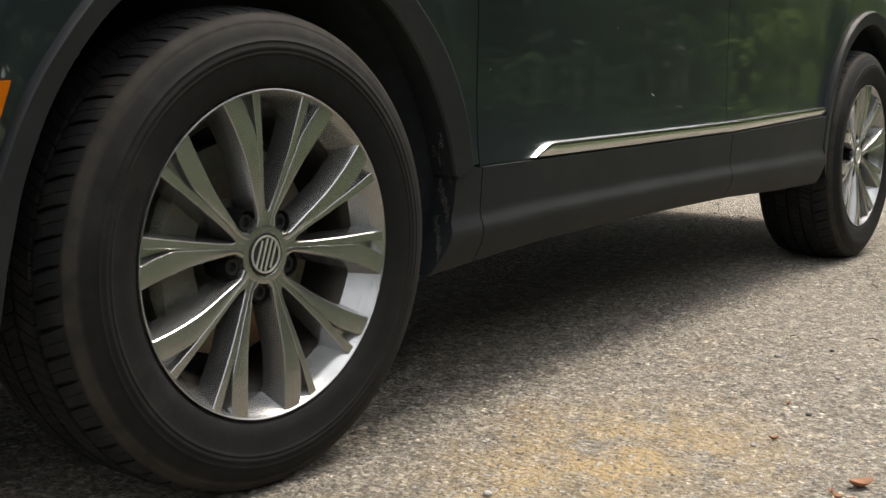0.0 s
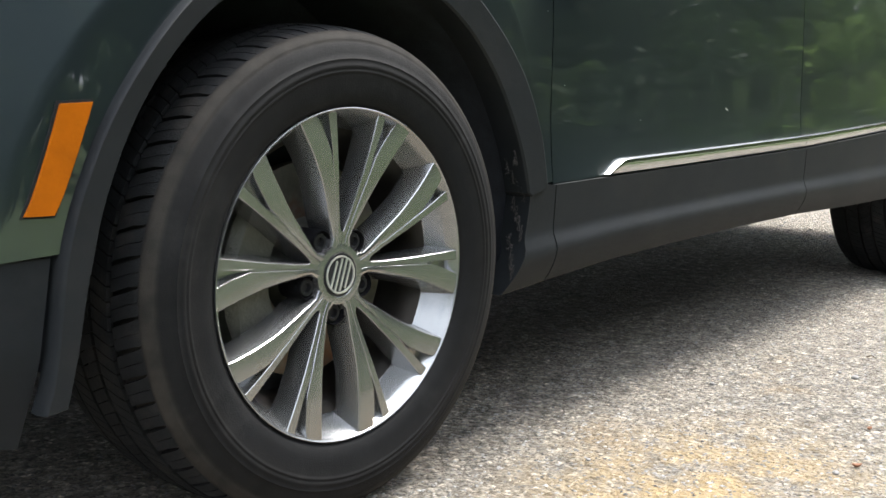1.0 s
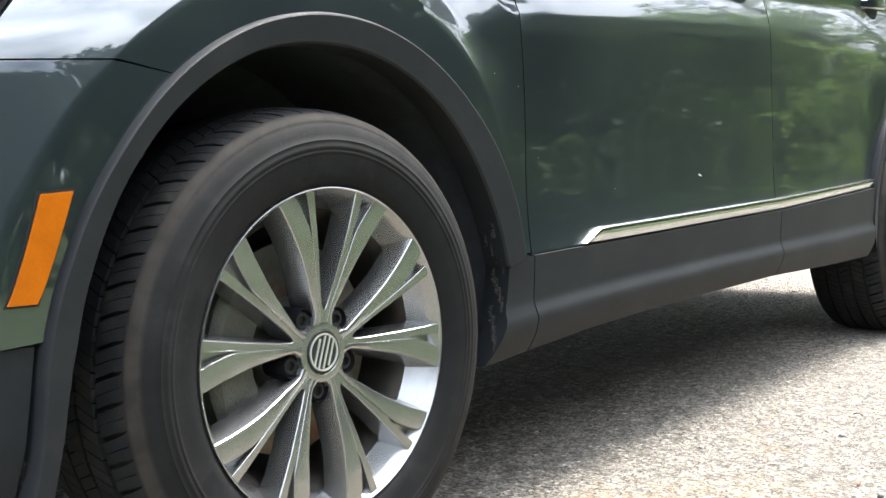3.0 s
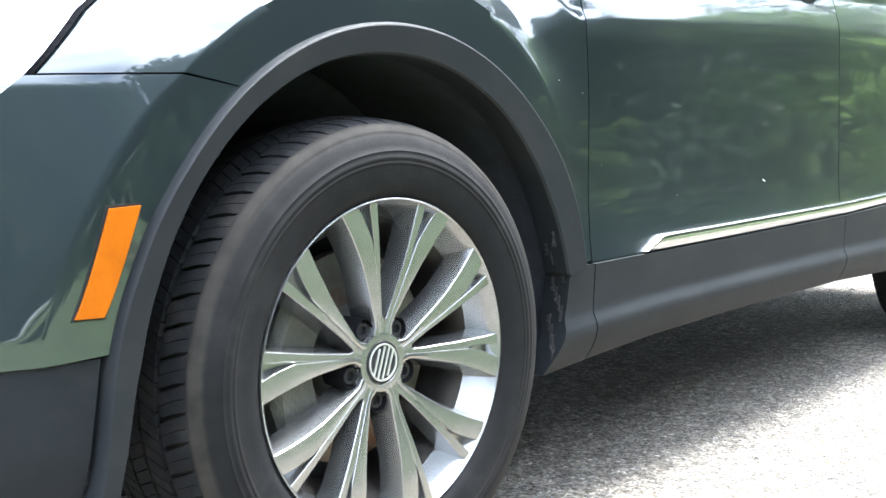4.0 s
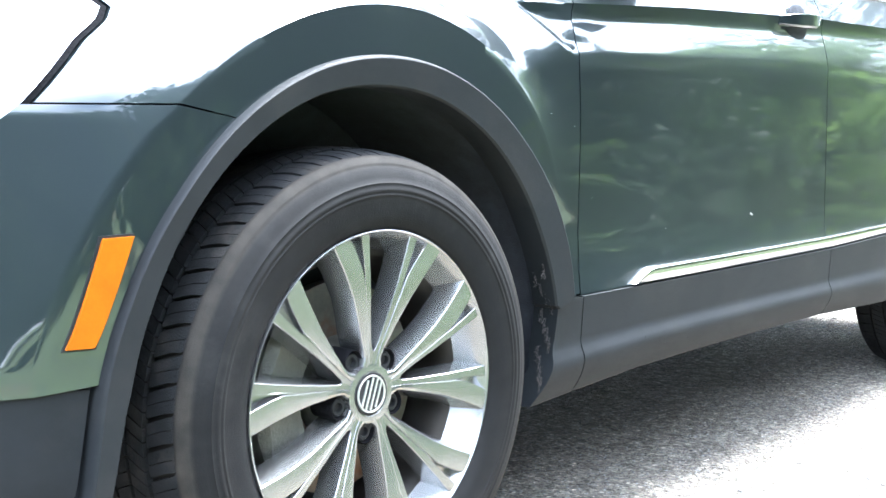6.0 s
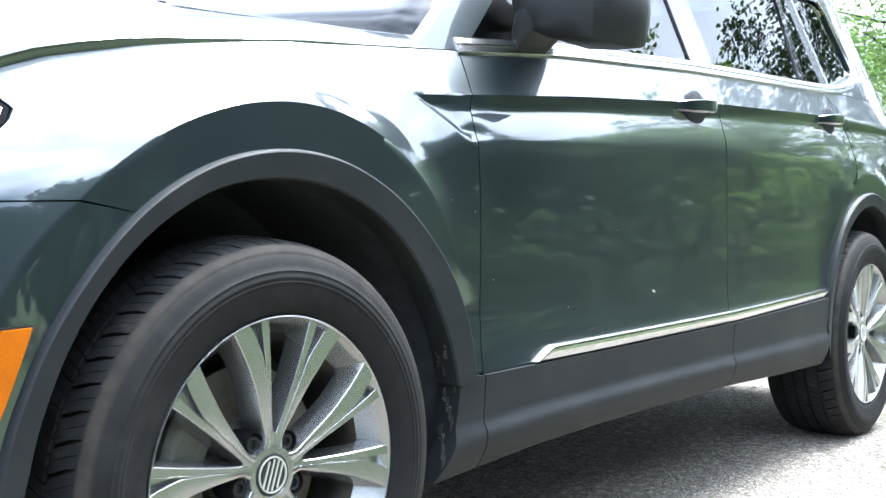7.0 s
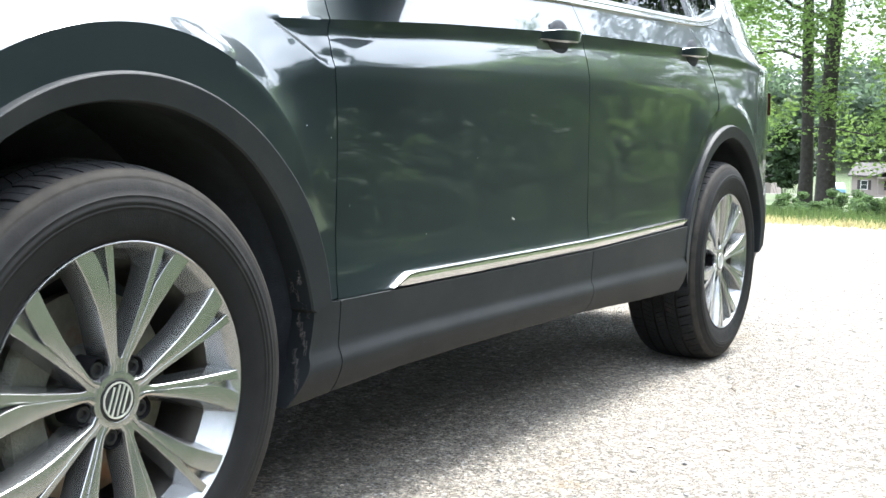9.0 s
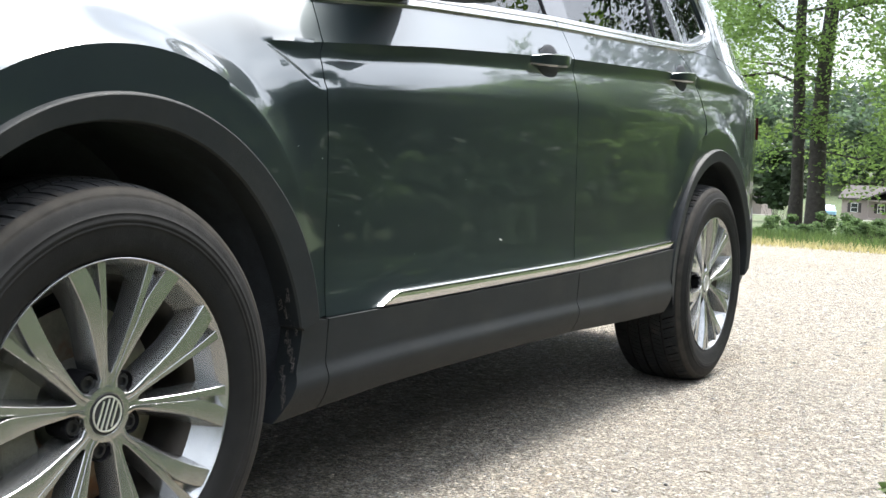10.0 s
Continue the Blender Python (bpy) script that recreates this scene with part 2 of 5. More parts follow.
FLARE, REAR_FLARE = ([(a, sum(interp(min(180, max(0, a + d)), tab) for d in range(-9, 10)) / 19) for a in range(0, 181, 2)] for tab in (FLARE, REAR_FLARE))


def polar(x, z, cx):
    return math.hypot(x - cx, z - HUB), math.degrees(math.atan2(z - HUB, x - cx))


def side_y(x, z):
    plan = 0.9 * max(0, -0.30 - x) ** 2 + 0.20 * max(0, x - 2.95) ** 2 - 0.016 * max(0, 1 - ((x - 1.5) / 1.1) ** 2)
    h = interp(x, TOP)
    yt = interp(x, TOP_YS)
    s, c = interp(x, SHOULDER), interp(x, CREASE)
    q = smoothstep(0.38, 0.66, x)
    z0 = 0.80 - 0.08 * smoothstep(0.0, -0.22, x) + (c - 0.80) * smoothstep(0.30, 0.50, x)

    def crown(z):
        return yt * max(0, (z - z0) / (h - z0)) ** (1.6 + 0.3 * smoothstep(0.0, -0.2, x)) if h > 0.82 else 0
    if z > h:
        y = yt + 0.42 * (z - h)
    else:
        y = crown(z)
        # shoulder: a sloping face above the line, a lip under it and a hollow down to the crease
        if z > s and x > 0.372:
            v, f = (z - s) / (h - s), crown(s)
            ys = f + min(1, (x - 0.372) / 0.22) * (0.015 - f)
            y += (ys - f) * (1 - v)
            y += q * (ys + (yt - ys) * v - y)
        edge = 0.372 + (0.937 - z) * 1.55
        if c < z <= s and x > edge:
            lip = s - 0.030
            u = (z - c) / (lip - c)
            d = 0.020 * (0.6 * u + 0.4 * u * u) if z < lip else 0.015 + 0.005 * (s - z) / 0.030
            y += min(1, (x - edge) / 0.22) * (d * (1 - 0.7 * smoothstep(2.9, 3.5, x)) - y)
            y += 0.006 * min(1, (x - edge) / 0.014) * (1 - smoothstep(0.02, 0.13, x - edge)) * min(1, (s - z) / 0.016) * min(1, (z - c) / 0.02)
        y -= 0.014 * max(0, 1 - (z - 0.445) / 0.13) ** 2 if z >= 0.445 else 0.014
    # wheel-arch flares
    for cx, tab in ((0, FLARE), (WB, REAR_FLARE)):
        r, a = polar(x, z, cx)
        if a < -40 or r > 0.75:
            continue
        t = min(1, max(0, (r - interp(a, tab)) / (0.085 - 0.03 * smoothstep(95, 68, a) * smoothstep(35, 55, a) + 0.05 * smoothstep(52, 34, a) + 0.08 * smoothstep(95, 125, a))))
        w = smoothstep(20, 52, a) if cx == 0 else smoothstep(155, 125, a)
        y += w * (-0.016 + (0.008 * smoothstep(98, 68, a) if cx == 0 else 0) - y) * (1 - t) ** 2
        if cx == 0:
            y += 0.13 * max(0, r - interp(a, tab)) * smoothstep(80, 118, a)
    return y + plan


def grid_panel(name, pts, mat, parent, side=1, lift=0.0, fold=0.014, label="", smooth=35, y_of=None):
    """A panel from rows of (x, z) laid on the side's surface, its border folded inwards. side -1: the far side."""
    nr, nc = len(pts), len(pts[0])
    f = y_of or side_y
    verts = [(x, f(x, z) - lift, z) for row in pts for x, z in row]
    faces = [(r * nc + c, r * nc + c + 1, (r + 1) * nc + c + 1, (r + 1) * nc + c) for r in range(nr - 1) for c in range(nc - 1)]
    border = [c for c in range(nc)] + [r * nc + nc - 1 for r in range(1, nr)] + [(nr - 1) * nc + c for c in range(nc - 2, -1, -1)] + [r * nc for r in range(nr - 2, 0, -1)]
    base = len(verts)
    verts += [(verts[i][0], verts[i][1] + fold, verts[i][2]) for i in border]
    nb = len(border)
    faces += [(border[k], base + k, base + (k + 1) % nb, border[(k + 1) % nb]) for k in range(nb)]
    if side < 0:
        verts = [(x, 2 * MID - y, z) for x, y, z in verts]
        faces = [tuple(reversed(q)) for q in faces]
    return part_from(name, verts, faces, mat, parent, label, smooth)


def ring_pts(inner, mid, outer, nu, n1, n2, g=0.0):
    """Rows from an inner curve over a middle one to an outer one, as functions of u."""
    rows = []
    for j in range(n1 + n2 + 1):
        row = []
        for i in range(nu + 1):
            u = g + (1 - 2 * g) * i / nu
            a, b, c = inner(u), mid(u), outer(u)
            if j <= n1:
                t = j / n1
                row.append((a[0] + (b[0] - a[0]) * t, a[1] + (b[1] - a[1]) * t))
            else:
                t = (j - n1) / n2
                row.append((b[0] + (c[0] - b[0]) * t, b[1] + (c[1] - b[1]) * t))
        rows.append(row)
    return rows


def arc(cx, tab, a0, a1):
    def f(u):
        a = a0 + (a1 - a0) * u
        r = interp(a, tab)
        return cx + r * math.cos(radians(a)), HUB + r * math.sin(radians(a))
    return f


# ---- the car ----
car = tagged(new("car"), "dark green metallic sport utility car parked on gravelly concrete", "car")
SEAM_F, SEAM_B = 0.511, 1.605
SEAM = [(0.43, 0.511), (0.52, 0.520), (0.70, 0.522), (0.76, 0.521), (0.82, 0.517), (0.86, 0.5135), (0.90, 0.512), (0.93, 0.513), (0.955, 0.521), (0.99, 0.534), (1.04, 0.551)]
GAP = 0.0014


def seam_x(z):
    """The front door's leading edge, which bends back over the shoulder line."""
    return interp(z, SEAM)


def door_rows(x0, x1, nc, low=DOORLOW):
    """Rows for a door from the cladding to the belt, with rows on the creases; x0, x1: its edges, as functions of z."""
    rows = []
    fr = [("d", t / 12) for t in range(12)] + [("c", t / 8) for t in range(8)] + [("l", t / 2) for t in range(2)] + [("s", t / 6) for t in range(7)]
    for kind, t in fr:
        row = []
        for i in range(nc + 1):
            z = 0.7
            for _ in range(3):
                x = x0(z) + (x1(z) - x0(z)) * i / nc
                d, c, s, h = interp(x, low) + 0.0006, interp(x, CREASE), interp(x, SHOULDER), interp(x, TOP)
                a, b = {"d": (d, c), "c": (c, s - 0.03), "l": (s - 0.03, s), "s": (s, h)}[kind]
                z = a + (b - a) * t
            row.append((x, z))
        rows.append(row)
    return rows


REAR_EDGE = [(0.40, 2.345), (0.50, 2.372), (0.60, 2.42), (0.70, 2.49), (0.80, 2.58), (0.87, 2.655), (0.92, 2.675), (0.98, 2.655), (1.05, 2.60), (1.15, 2.50)]


PATCH_X, PATCH_Z = 0.345, 0.845


def fender_outer(u):
    return curve2(u, [(0, seam_x(0.446) - GAP, 0.446), (0.06, seam_x(0.52) - GAP, 0.52), (0.18, seam_x(0.70) - GAP, 0.70), (0.23, seam_x(0.77) - GAP, 0.77), (0.255, seam_x(0.81) - GAP, 0.81), (0.28, seam_x(PATCH_Z) - GAP, PATCH_Z), (0.36, PATCH_X, PATCH_Z), (0.44, PATCH_X, interp(PATCH_X, TOP) + 0.0005), (0.54, 0.18, 1.0112), (0.60, 0.09, 1.0022), (0.66, 0.0, 0.9918), (0.72, -0.12, 0.9780), (0.78, -0.25, 0.9560), (0.82, -0.34, 0.9320),
                      (0.865, -0.425, 0.896), (0.89, -0.402, 0.885), (0.905, -0.388, 0.874), (0.92, -0.377, 0.855), (0.935, -0.390, 0.838), (0.95, -0.423, 0.811), (1, -0.492, 0.7385)])


def fender_patch():
    """Rows of the fender's top rear corner, laid along the shoulder line's tip and the edges that run from it."""
    rows = []
    for kind, t in [("b", t / 2) for t in range(2)] + [("c", t / 14) for t in range(14)] + [("l", t / 8) for t in range(8)] + [("s", t / 12) for t in range(13)]:
        row = []
        for i in range(37):
            z = 0.9
            for _ in range(4):
                e = max(0.372, min(0.4975, 0.372 + (0.937 - z) * 1.55))
                x = PATCH_X + (e - PATCH_X) * i / 12 if i <= 12 else e + (seam_x(z) - GAP - e) * (i - 12) / 24
                c, s, h = interp(x, CREASE), interp(x, SHOULDER), interp(x, TOP)
                a, b = {"b": (PATCH_Z, c), "c": (c, s - 0.03), "l": (s - 0.03, s), "s": (s, h)}[kind]
                z = a + (b - a) * t
            row.append((x, z))
        rows.append(row)
    return rows


def fender_mid(u):
    x, z = arc(0, FLARE, 11.5, 130.0)(u)
    if u > 0.95:
        k = (u - 0.95) / 0.05
        x, z = x + (-0.339 - x) * k, z + (0.742 - z) * k
    return x, z


def plain_band(name, xs, zlo, zhi, nz, mat, parent, side, y_of, lift=0.0, fold=0.012, label=""):
    rows = [[(x, zlo(x) + (zhi(x) - zlo(x)) * j / nz) for x in xs] for j in range(nz + 1)]
    return grid_panel(name, rows, mat, parent, side, lift, fold, label, 50, y_of)


def clad_y(x, z):
    """Sill and door cladding: upright above, turned under below."""
    top = interp(x, DOORLOW)
    lowz = sill_low(x)
    k = (top - z) / (top - lowz)
    plan = -0.016 * max(0, 1 - ((x - 1.5) / 1.1) ** 2)
    y = -0.022 + 0.010 * min(k, 0.46)
    if k > 0.46:
        y -= 0.010 * smoothstep(0.46, 0.66, k)
    if k > 0.60:
        y += (k - 0.60) ** 2 * 0.17
    return y + plan


def sill_low(x):
    return interp(x, [(0.38, 0.260), (0.505, 0.270), (0.72, 0.284), (0.95, 0.291), (1.25, 0.296), (1.6, 0.298), (2.0, 0.288), (2.4, 0.283)])


def arch_clad(cx, tab_out, tab_in, a0, a1, tail0, tail1, side, label):
    """The plastic wheel-arch lip: a chamfer, a face and a return into the well, swept round the arch; tails run straight down."""
    prof = [(0.0, 0.004), (0.0, -0.0150), (0.05, -0.0205), (0.08, -0.0225), (0.12, -0.0235), (0.92, -0.0190), (0.98, -0.016), (1.0, -0.010), (1.0, 0.030)]
    path = [(*p, *q) for p, q in tail0]
    n = 64
    for i in range(n + 1):
        a = a0 + (a1 - a0) * i / n
        ro, ri = interp(a, tab_out), interp(a, tab_in)
        c, s = math.cos(radians(a)), math.sin(radians(a))
        path.append((cx + ro * c, HUB + ro * s, cx + ri * c, HUB + ri * s))
    path += [(*p, *q) for p, q in tail1]
    verts, faces = [], []
    m = len(prof)
    for xo, zo, xi, zi in path:
        for k, y in prof:
            x, z = xo + (xi - xo) * k, zo + (zi - zo) * k
            plan = 0.9 * max(0, -0.30 - x) ** 2
            verts.append((x, y - 0.006 + plan, z))
    for i in range(len(path) - 1):
        for k in range(m - 1):
            faces.append((i * m + k, (i + 1) * m + k, (i + 1) * m + k + 1, i * m + k + 1))
    if side < 0:
        verts = [(x, 2 * MID - y, z) for x, y, z in verts]
        faces = [tuple(reversed(q)) for q in faces]
    return part_from("arch_cladding", verts, faces, M["clad"], car, label, 25)


def wheel_well(cx, side):
    prof = [(0.012, 0.452), (0.30, 0.452), (0.34, 0.40), (0.34, 0.05)]
    verts, faces = [], []
    n = 40
    for i in range(n + 1):
        a = radians(-8 + 196 * i / n)
        for y, r in prof:
            verts.append((cx + r * math.cos(a), 0.0 + y if side > 0 else 2 * MID - y, HUB + r * math.sin(a)))
    m = len(prof)
    for i in range(n):
        for k in range(m - 1):
            q = (i * m + k, i * m + k + 1, (i + 1) * m + k + 1, (i + 1) * m + k)
            faces.append(q if side > 0 else q[::-1])
    return part_from("wheel_liner", verts, faces, M["liner"], car, "matt black wheel-arch liner")


def handle(x, z, parent, side):
    """A bar handle in the shoulder line with the cup behind it, its shade put into a black bulge."""
    y = side_y(x, z)
    bm = bmesh.new()
    w, hgt = 0.215, 0.032
    n = 12
    loops = []
    for i in range(n + 1):
        t = -1 + 2 * i / n
        out = 0.027 * (1 - t ** 4) + 0.003
        hh = hgt * (1 - 0.35 * t ** 4) / 2
        loop = [bm.verts.new((x + t * w / 2, y - out + dy, z + dz + t * 0.006)) for dy, dz in ((0.0, 0.85 * hh), (0.0008, -0.7 * hh), (0.006, -hh), (0.018, -hh), (0.018, hh), (0.003, hh))]
        loops.append(loop)
    for a, b in zip(loops, loops[1:]):
        for k in range(6):
            bm.faces.new((a[k], a[(k + 1) % 6], b[(k + 1) % 6], b[k]))
    bm.faces.new(loops[0][::-1])
    bm.faces.new(loops[-1])
    flip(bm, side)
    part("door_handle", bm, M["paint"], parent)
    # flattened black ball in place of the shaded hollow of the cup
    bm = bmesh.new()
    bmesh.ops.create_uvsphere(bm, u_segments=20, v_segments=12, radius=1)
    bmesh.ops.transform(bm, matrix=Matrix.Translation((x - 0.005, y + 0.002, z - 0.005)) @ Matrix.Diagonal((0.060, 0.009, 0.046, 1)), verts=bm.verts[:])
    flip(bm, side)
    part("handle_cup", bm, M["liner"], parent)


def flip(bm, side):
    if side < 0:
        bmesh.ops.transform(bm, matrix=Matrix.Translation((0, 2 * MID, 0)) @ Matrix.Diagonal((1, -1, 1, 1)), verts=bm.verts[:])
        bmesh.ops.reverse_faces(bm, faces=bm.faces[:])


def strip(name, pts, prof, mat, parent, side, label="", y_of=None):
    """Sweeps a (dy, dz) profile along (x, z) points on the side."""
    f = y_of or side_y
    verts, faces = [], []
    m = len(prof)
    for x, z, k in pts:
        for dy, dz in prof:
            verts.append((x, f(x, z) + dy, z + dz * k))
    for i in range(len(pts) - 1):
        for k in range(m):
            faces.append((i * m + k, (i + 1) * m + k, (i + 1) * m + (k + 1) % m, i * m + (k + 1) % m))
    faces.append(tuple(range(m)))
    faces.append(tuple(range((len(pts) - 1) * m, len(pts) * m))[::-1])
    if side < 0:
        verts = [(x, 2 * MID - y, z) for x, y, z in verts]
        faces = [q[::-1] for q in faces]
    return part_from(name, verts, faces, mat, parent, label, 25)


def trim_strip(x0, x1, parent, side, tip):
    """The bright trim over the door's lower edge: an upright face with a thin turned edge on top, its front end cut to a point."""
    xs = [x0 + (x1 - x0) * i / 30 for i in range(31)]
    if tip:
        xs = [x0, x0 + 0.03, x0 + 0.055] + [x for x in xs if x > x0 + 0.07]
    pts = []
    for x in xs:
        k = 1.0 if not tip else min(1, 0.03 + (x - x0) / 0.058)
        k *= 1 - 0.25 * max(0, (x - 1.6) / 0.9)
        pts.append((x, interp(x, DOORLOW) + 0.003, k))
    h = 0.027
    prof = [(0.004, 0), (-0.0075, 0), (-0.0082, 0.03 * h), (-0.0118, 0.50 * h), (-0.0122, 0.66 * h), (-0.0118, 0.80 * h), (-0.0085, 0.83 * h), (-0.0088, 0.86 * h), (-0.0118, 0.885 * h), (-0.0118, 0.90 * h), (-0.0075, h), (0.004, h)]
    return strip("trim_strip", pts, prof, M["chrome"], parent, side, "bright metal trim strip", lambda x, z: side_y(x, interp(x, DOORLOW) + 0.006))


def pane(name, corners, parent, side, mat, lift=0.0):
    """A glass pane with thickness from four (x, z) corners on the window plane."""
    n = 10
    verts = []
    for d in (0.0, 0.004):
        for j in range(n + 1):
            for i in range(n + 1):
                u, v = i / n, j / n
                (ax, az), (bx, bz), (cx, cz), (dx, dz) = corners
                x = (ax * (1 - u) + bx * u) * (1 - v) + (dx * (1 - u) + cx * u) * v
                z = (az * (1 - u) + bz * u) * (1 - v) + (dz * (1 - u) + cz * u) * v
                verts.append((x, side_y(x, z) + 0.008 + lift + d, z))
    N = (n + 1) ** 2
    faces = []
    for j in range(n):
        for i in range(n):
            q = (j * (n + 1) + i, j * (n + 1) + i + 1, (j + 1) * (n + 1) + i + 1, (j + 1) * (n + 1) + i)
            faces += [q, tuple(N + k for k in q[::-1])]
    if side < 0:
        verts = [(x, 2 * MID - y, z) for x, y, z in verts]
        faces = [q[::-1] for q in faces]
    ob = part_from(name, verts, faces, mat, parent)
    ob.visible_shadow = False
    return ob


def belt(x):
    return interp(x, TOP)


def car_side(side):
    fender = grid_panel("fender", ring_pts(arc(0, ARCH_OUT, 11.5, 124), fender_mid, fender_outer, 240, 6, 60), M["paint"], car, side)
    grid_panel("fender_corner", fender_patch(), M["paint"], fender, side, 0, 0.014, "fender corner with the tip of the shoulder line")
    front_door = grid_panel("front_door", door_rows(lambda z: seam_x(z) + GAP, lambda z: SEAM_B - GAP - 0.16 * max(0, z - 0.6) * 0.25, 40), M["paint"], car, side)
    rear_door = grid_panel("rear_door", door_rows(lambda z: SEAM_B + GAP - 0.16 * max(0, z - 0.6) * 0.25, lambda z: interp(z, REAR_EDGE) - GAP, 40), M["paint"], car, side)
    quarter = ring_pts(arc(WB, REAR_OUT, 156, 18),
                       arc(WB, REAR_FLARE, 156, 18),
                       lambda u: curve2(u, [(0, 2.376, 0.53), (0.14, 2.455, 0.65), (0.30, 2.585, 0.80), (0.37, 2.66, 0.87), (0.42, 2.68, 0.92), (0.47, 2.66, 0.98), (0.52, 2.605, 1.05),
                                            (0.57, 2.505, 1.145), (0.72, 3.05, 1.15), (0.78, 3.42, 1.08), (0.86, 3.66, 0.94), (0.95, 3.74, 0.70), (1, 3.72, 0.60)]), 110, 6, 36)
    grid_panel("quarter_panel", quarter, M["paint"], car, side)
    # bumper corners
    fb = ring_pts(arc(0, ARCH_OUT, 124.2, 170), arc(0, FLARE, 131.05, 172),
                  lambda u: curve2(u, [(0, -0.495, 0.7362), (0.12, -0.90, 0.720), (0.5, -0.98, 0.58), (1, -0.98, 0.40)]), 80, 6, 60)
    bumper = grid_panel("front_bumper", fb, M["paint"], car, side, label="body-coloured front bumper corner")
    lowb = [[(-0.452 - 0.52 * i / 24 - 0.03 * (1 - j / 10) * (1 - i / 24), 0.20 + 0.06 * i / 24 + (0.419 - 0.20 - 0.07 * i / 24) * j / 10) for i in range(25)][::-1] for j in range(11)]
    grid_panel("bumper_cladding", lowb, M["clad"], car, side, -0.004, label="unpainted grey plastic bumper base",
               y_of=lambda x, z: side_y(x, max(z, 0.446)) + 0.25 * max(0, 0.30 - z))
    # amber side marker
    q = [[(-0.4815 + (0.0300 + 0.005 * j / 10) * i / 6 + 0.0415 * (j / 10) ** 0.86, 0.467 + (0.1215 + 0.002 * i / 6) * j / 10) for i in range(7)] for j in range(11)]
    grid_panel("marker_surround", [[(x + (0.003 if i == 6 else -0.003 if i == 0 else 0), z + (0.003 if j == 10 else -0.003 if j == 0 else 0)) for i, (x, z) in enumerate(row)] for j, row in enumerate(q)], M["black"], bumper, side, 0.002, 0.008)
    grid_panel("side_marker", q, M["orange"], bumper, side, 0.006, 0.012, "amber reflector lens")
    # headlamp
    edge_out = [(0, -0.60, 0.892), (0.25, -0.45, 0.890), (0.36, -0.408, 0.882), (0.44, -0.389, 0.871), (0.5, -0.380, 0.855), (0.56, -0.393, 0.837), (0.66, -0.426, 0.811), (0.8, -0.494, 0.7385), (1, -0.56, 0.68)]
    edge_mid = [(0, -0.60, 0.880), (0.25, -0.45, 0.879), (0.36, -0.416, 0.872), (0.44, -0.402, 0.864), (0.5, -0.395, 0.854), (0.56, -0.407, 0.840), (0.66, -0.440, 0.813), (0.8, -0.510, 0.7395), (1, -0.575, 0.68)]
    edge_mid = [(a, 0.45 * x + 0.55 * xo, 0.45 * z + 0.55 * zo) for (a, x, z), (_, xo, zo) in zip(edge_mid, edge_out)]
    edge_in = [(0, -0.90, 0.80), (0.25, -0.62, 0.86), (0.5, -0.56, 0.83), (0.66, -0.60, 0.79), (0.8, -0.66, 0.735), (1, -0.75, 0.69)]
    lamp = grid_panel("headlamp", ring_pts(lambda u: curve2(u, edge_mid), lambda u: curve2(u, [(a, x + 0.002, z) for a, x, z in edge_mid]), lambda u: curve2(u, edge_out), 60, 1, 3), M["under"], car, side, -0.003, 0.03, "clear headlamp with a black surround")
    grid_panel("lens", ring_pts(lambda u: curve2(u, edge_in), lambda u: curve2(u, [(a, x - 0.03, z) for a, x, z in edge_mid]), lambda u: curve2(u, [(a, x - 0.0015, z) for a, x, z in edge_mid]), 60, 6, 3), M["lamp_lens"], lamp, side, 0.0, 0.012)
    # plastic arches
    arch_clad(0, ARCH_OUT, ARCH_IN, 11.5, 176, [((0.477, 0.440), (0.437, 0.425))], [((-0.459, 0.31), (-0.430, 0.31)), ((-0.465, 0.275), (-0.438, 0.275)), ((-0.474, 0.244), (-0.444, 0.248))], side, "grey plastic wheel-arch lip")
    arch_clad(WB, REAR_OUT, REAR_IN, 14, 170, [((WB + 0.425, 0.38), (WB + 0.385, 0.35))], [((WB - 0.445, 0.40), (WB - 0.405, 0.29))], side, "grey plastic wheel-arch lip")
    # cladding of doors and sill
    rows = []
    for j in range(15):
        t = j / 14
        z = 0.2610 + (0.437 - 0.2610) * t
        xl = interp(z, SILL_EDGE)
        rows.append([(xl + (SEAM_F - GAP - xl) * i / 8, z + (0.003 + 0.007 * (1 - i / 8) if j == 14 else 0) + (0.009 * i / 8) * (1 - t)) for i in range(9)])
    grid_panel("sill_end", rows, M["clad"], car, side, 0, 0.05, "dusty grey plastic sill end", 50, clad_y)
    for nm, a, b, par in (("door_cladding", SEAM_F + GAP, SEAM_B - GAP, front_door), ("door_cladding", SEAM_B + GAP, 2.352, rear_door)):
        xs = [a + (b - a) * i / 30 for i in range(31)]
        plain_band(nm, xs, sill_low, lambda x: interp(x, DOORLOW) - 0.0012, 26, M["clad"], par, side, clad_y, label="unpainted grey plastic")
    trim_strip(0.677, SEAM_B - GAP, front_door, side, True)
    if side > 0:
        chip = [[(1.186 + 0.012 * i / 4 + 0.002 * j, 0.563 - 0.005 * (i / 4) ** 0.6 + 0.0022 * j) for i in range(5)] for j in range(2)]
        grid_panel("scratch", chip, M["white"], front_door, side, 0.0006, 0.0004, "small pale scratch")
        for cx, cz in ((0.432, 0.755), (0.503, 0.735), (0.56, 0.61), (0.82, 0.545), (1.02, 0.70), (0.418, 0.64)):
            grid_panel("dirt_speck", [[(cx + 0.0016 * i, cz + 0.0014 * j) for i in range(2)] for j in range(2)], M["lamp_lens"], front_door, side, 0.0006, 0.0004)
    trim_strip(SEAM_B + GAP, 2.40, rear_door, side, False)
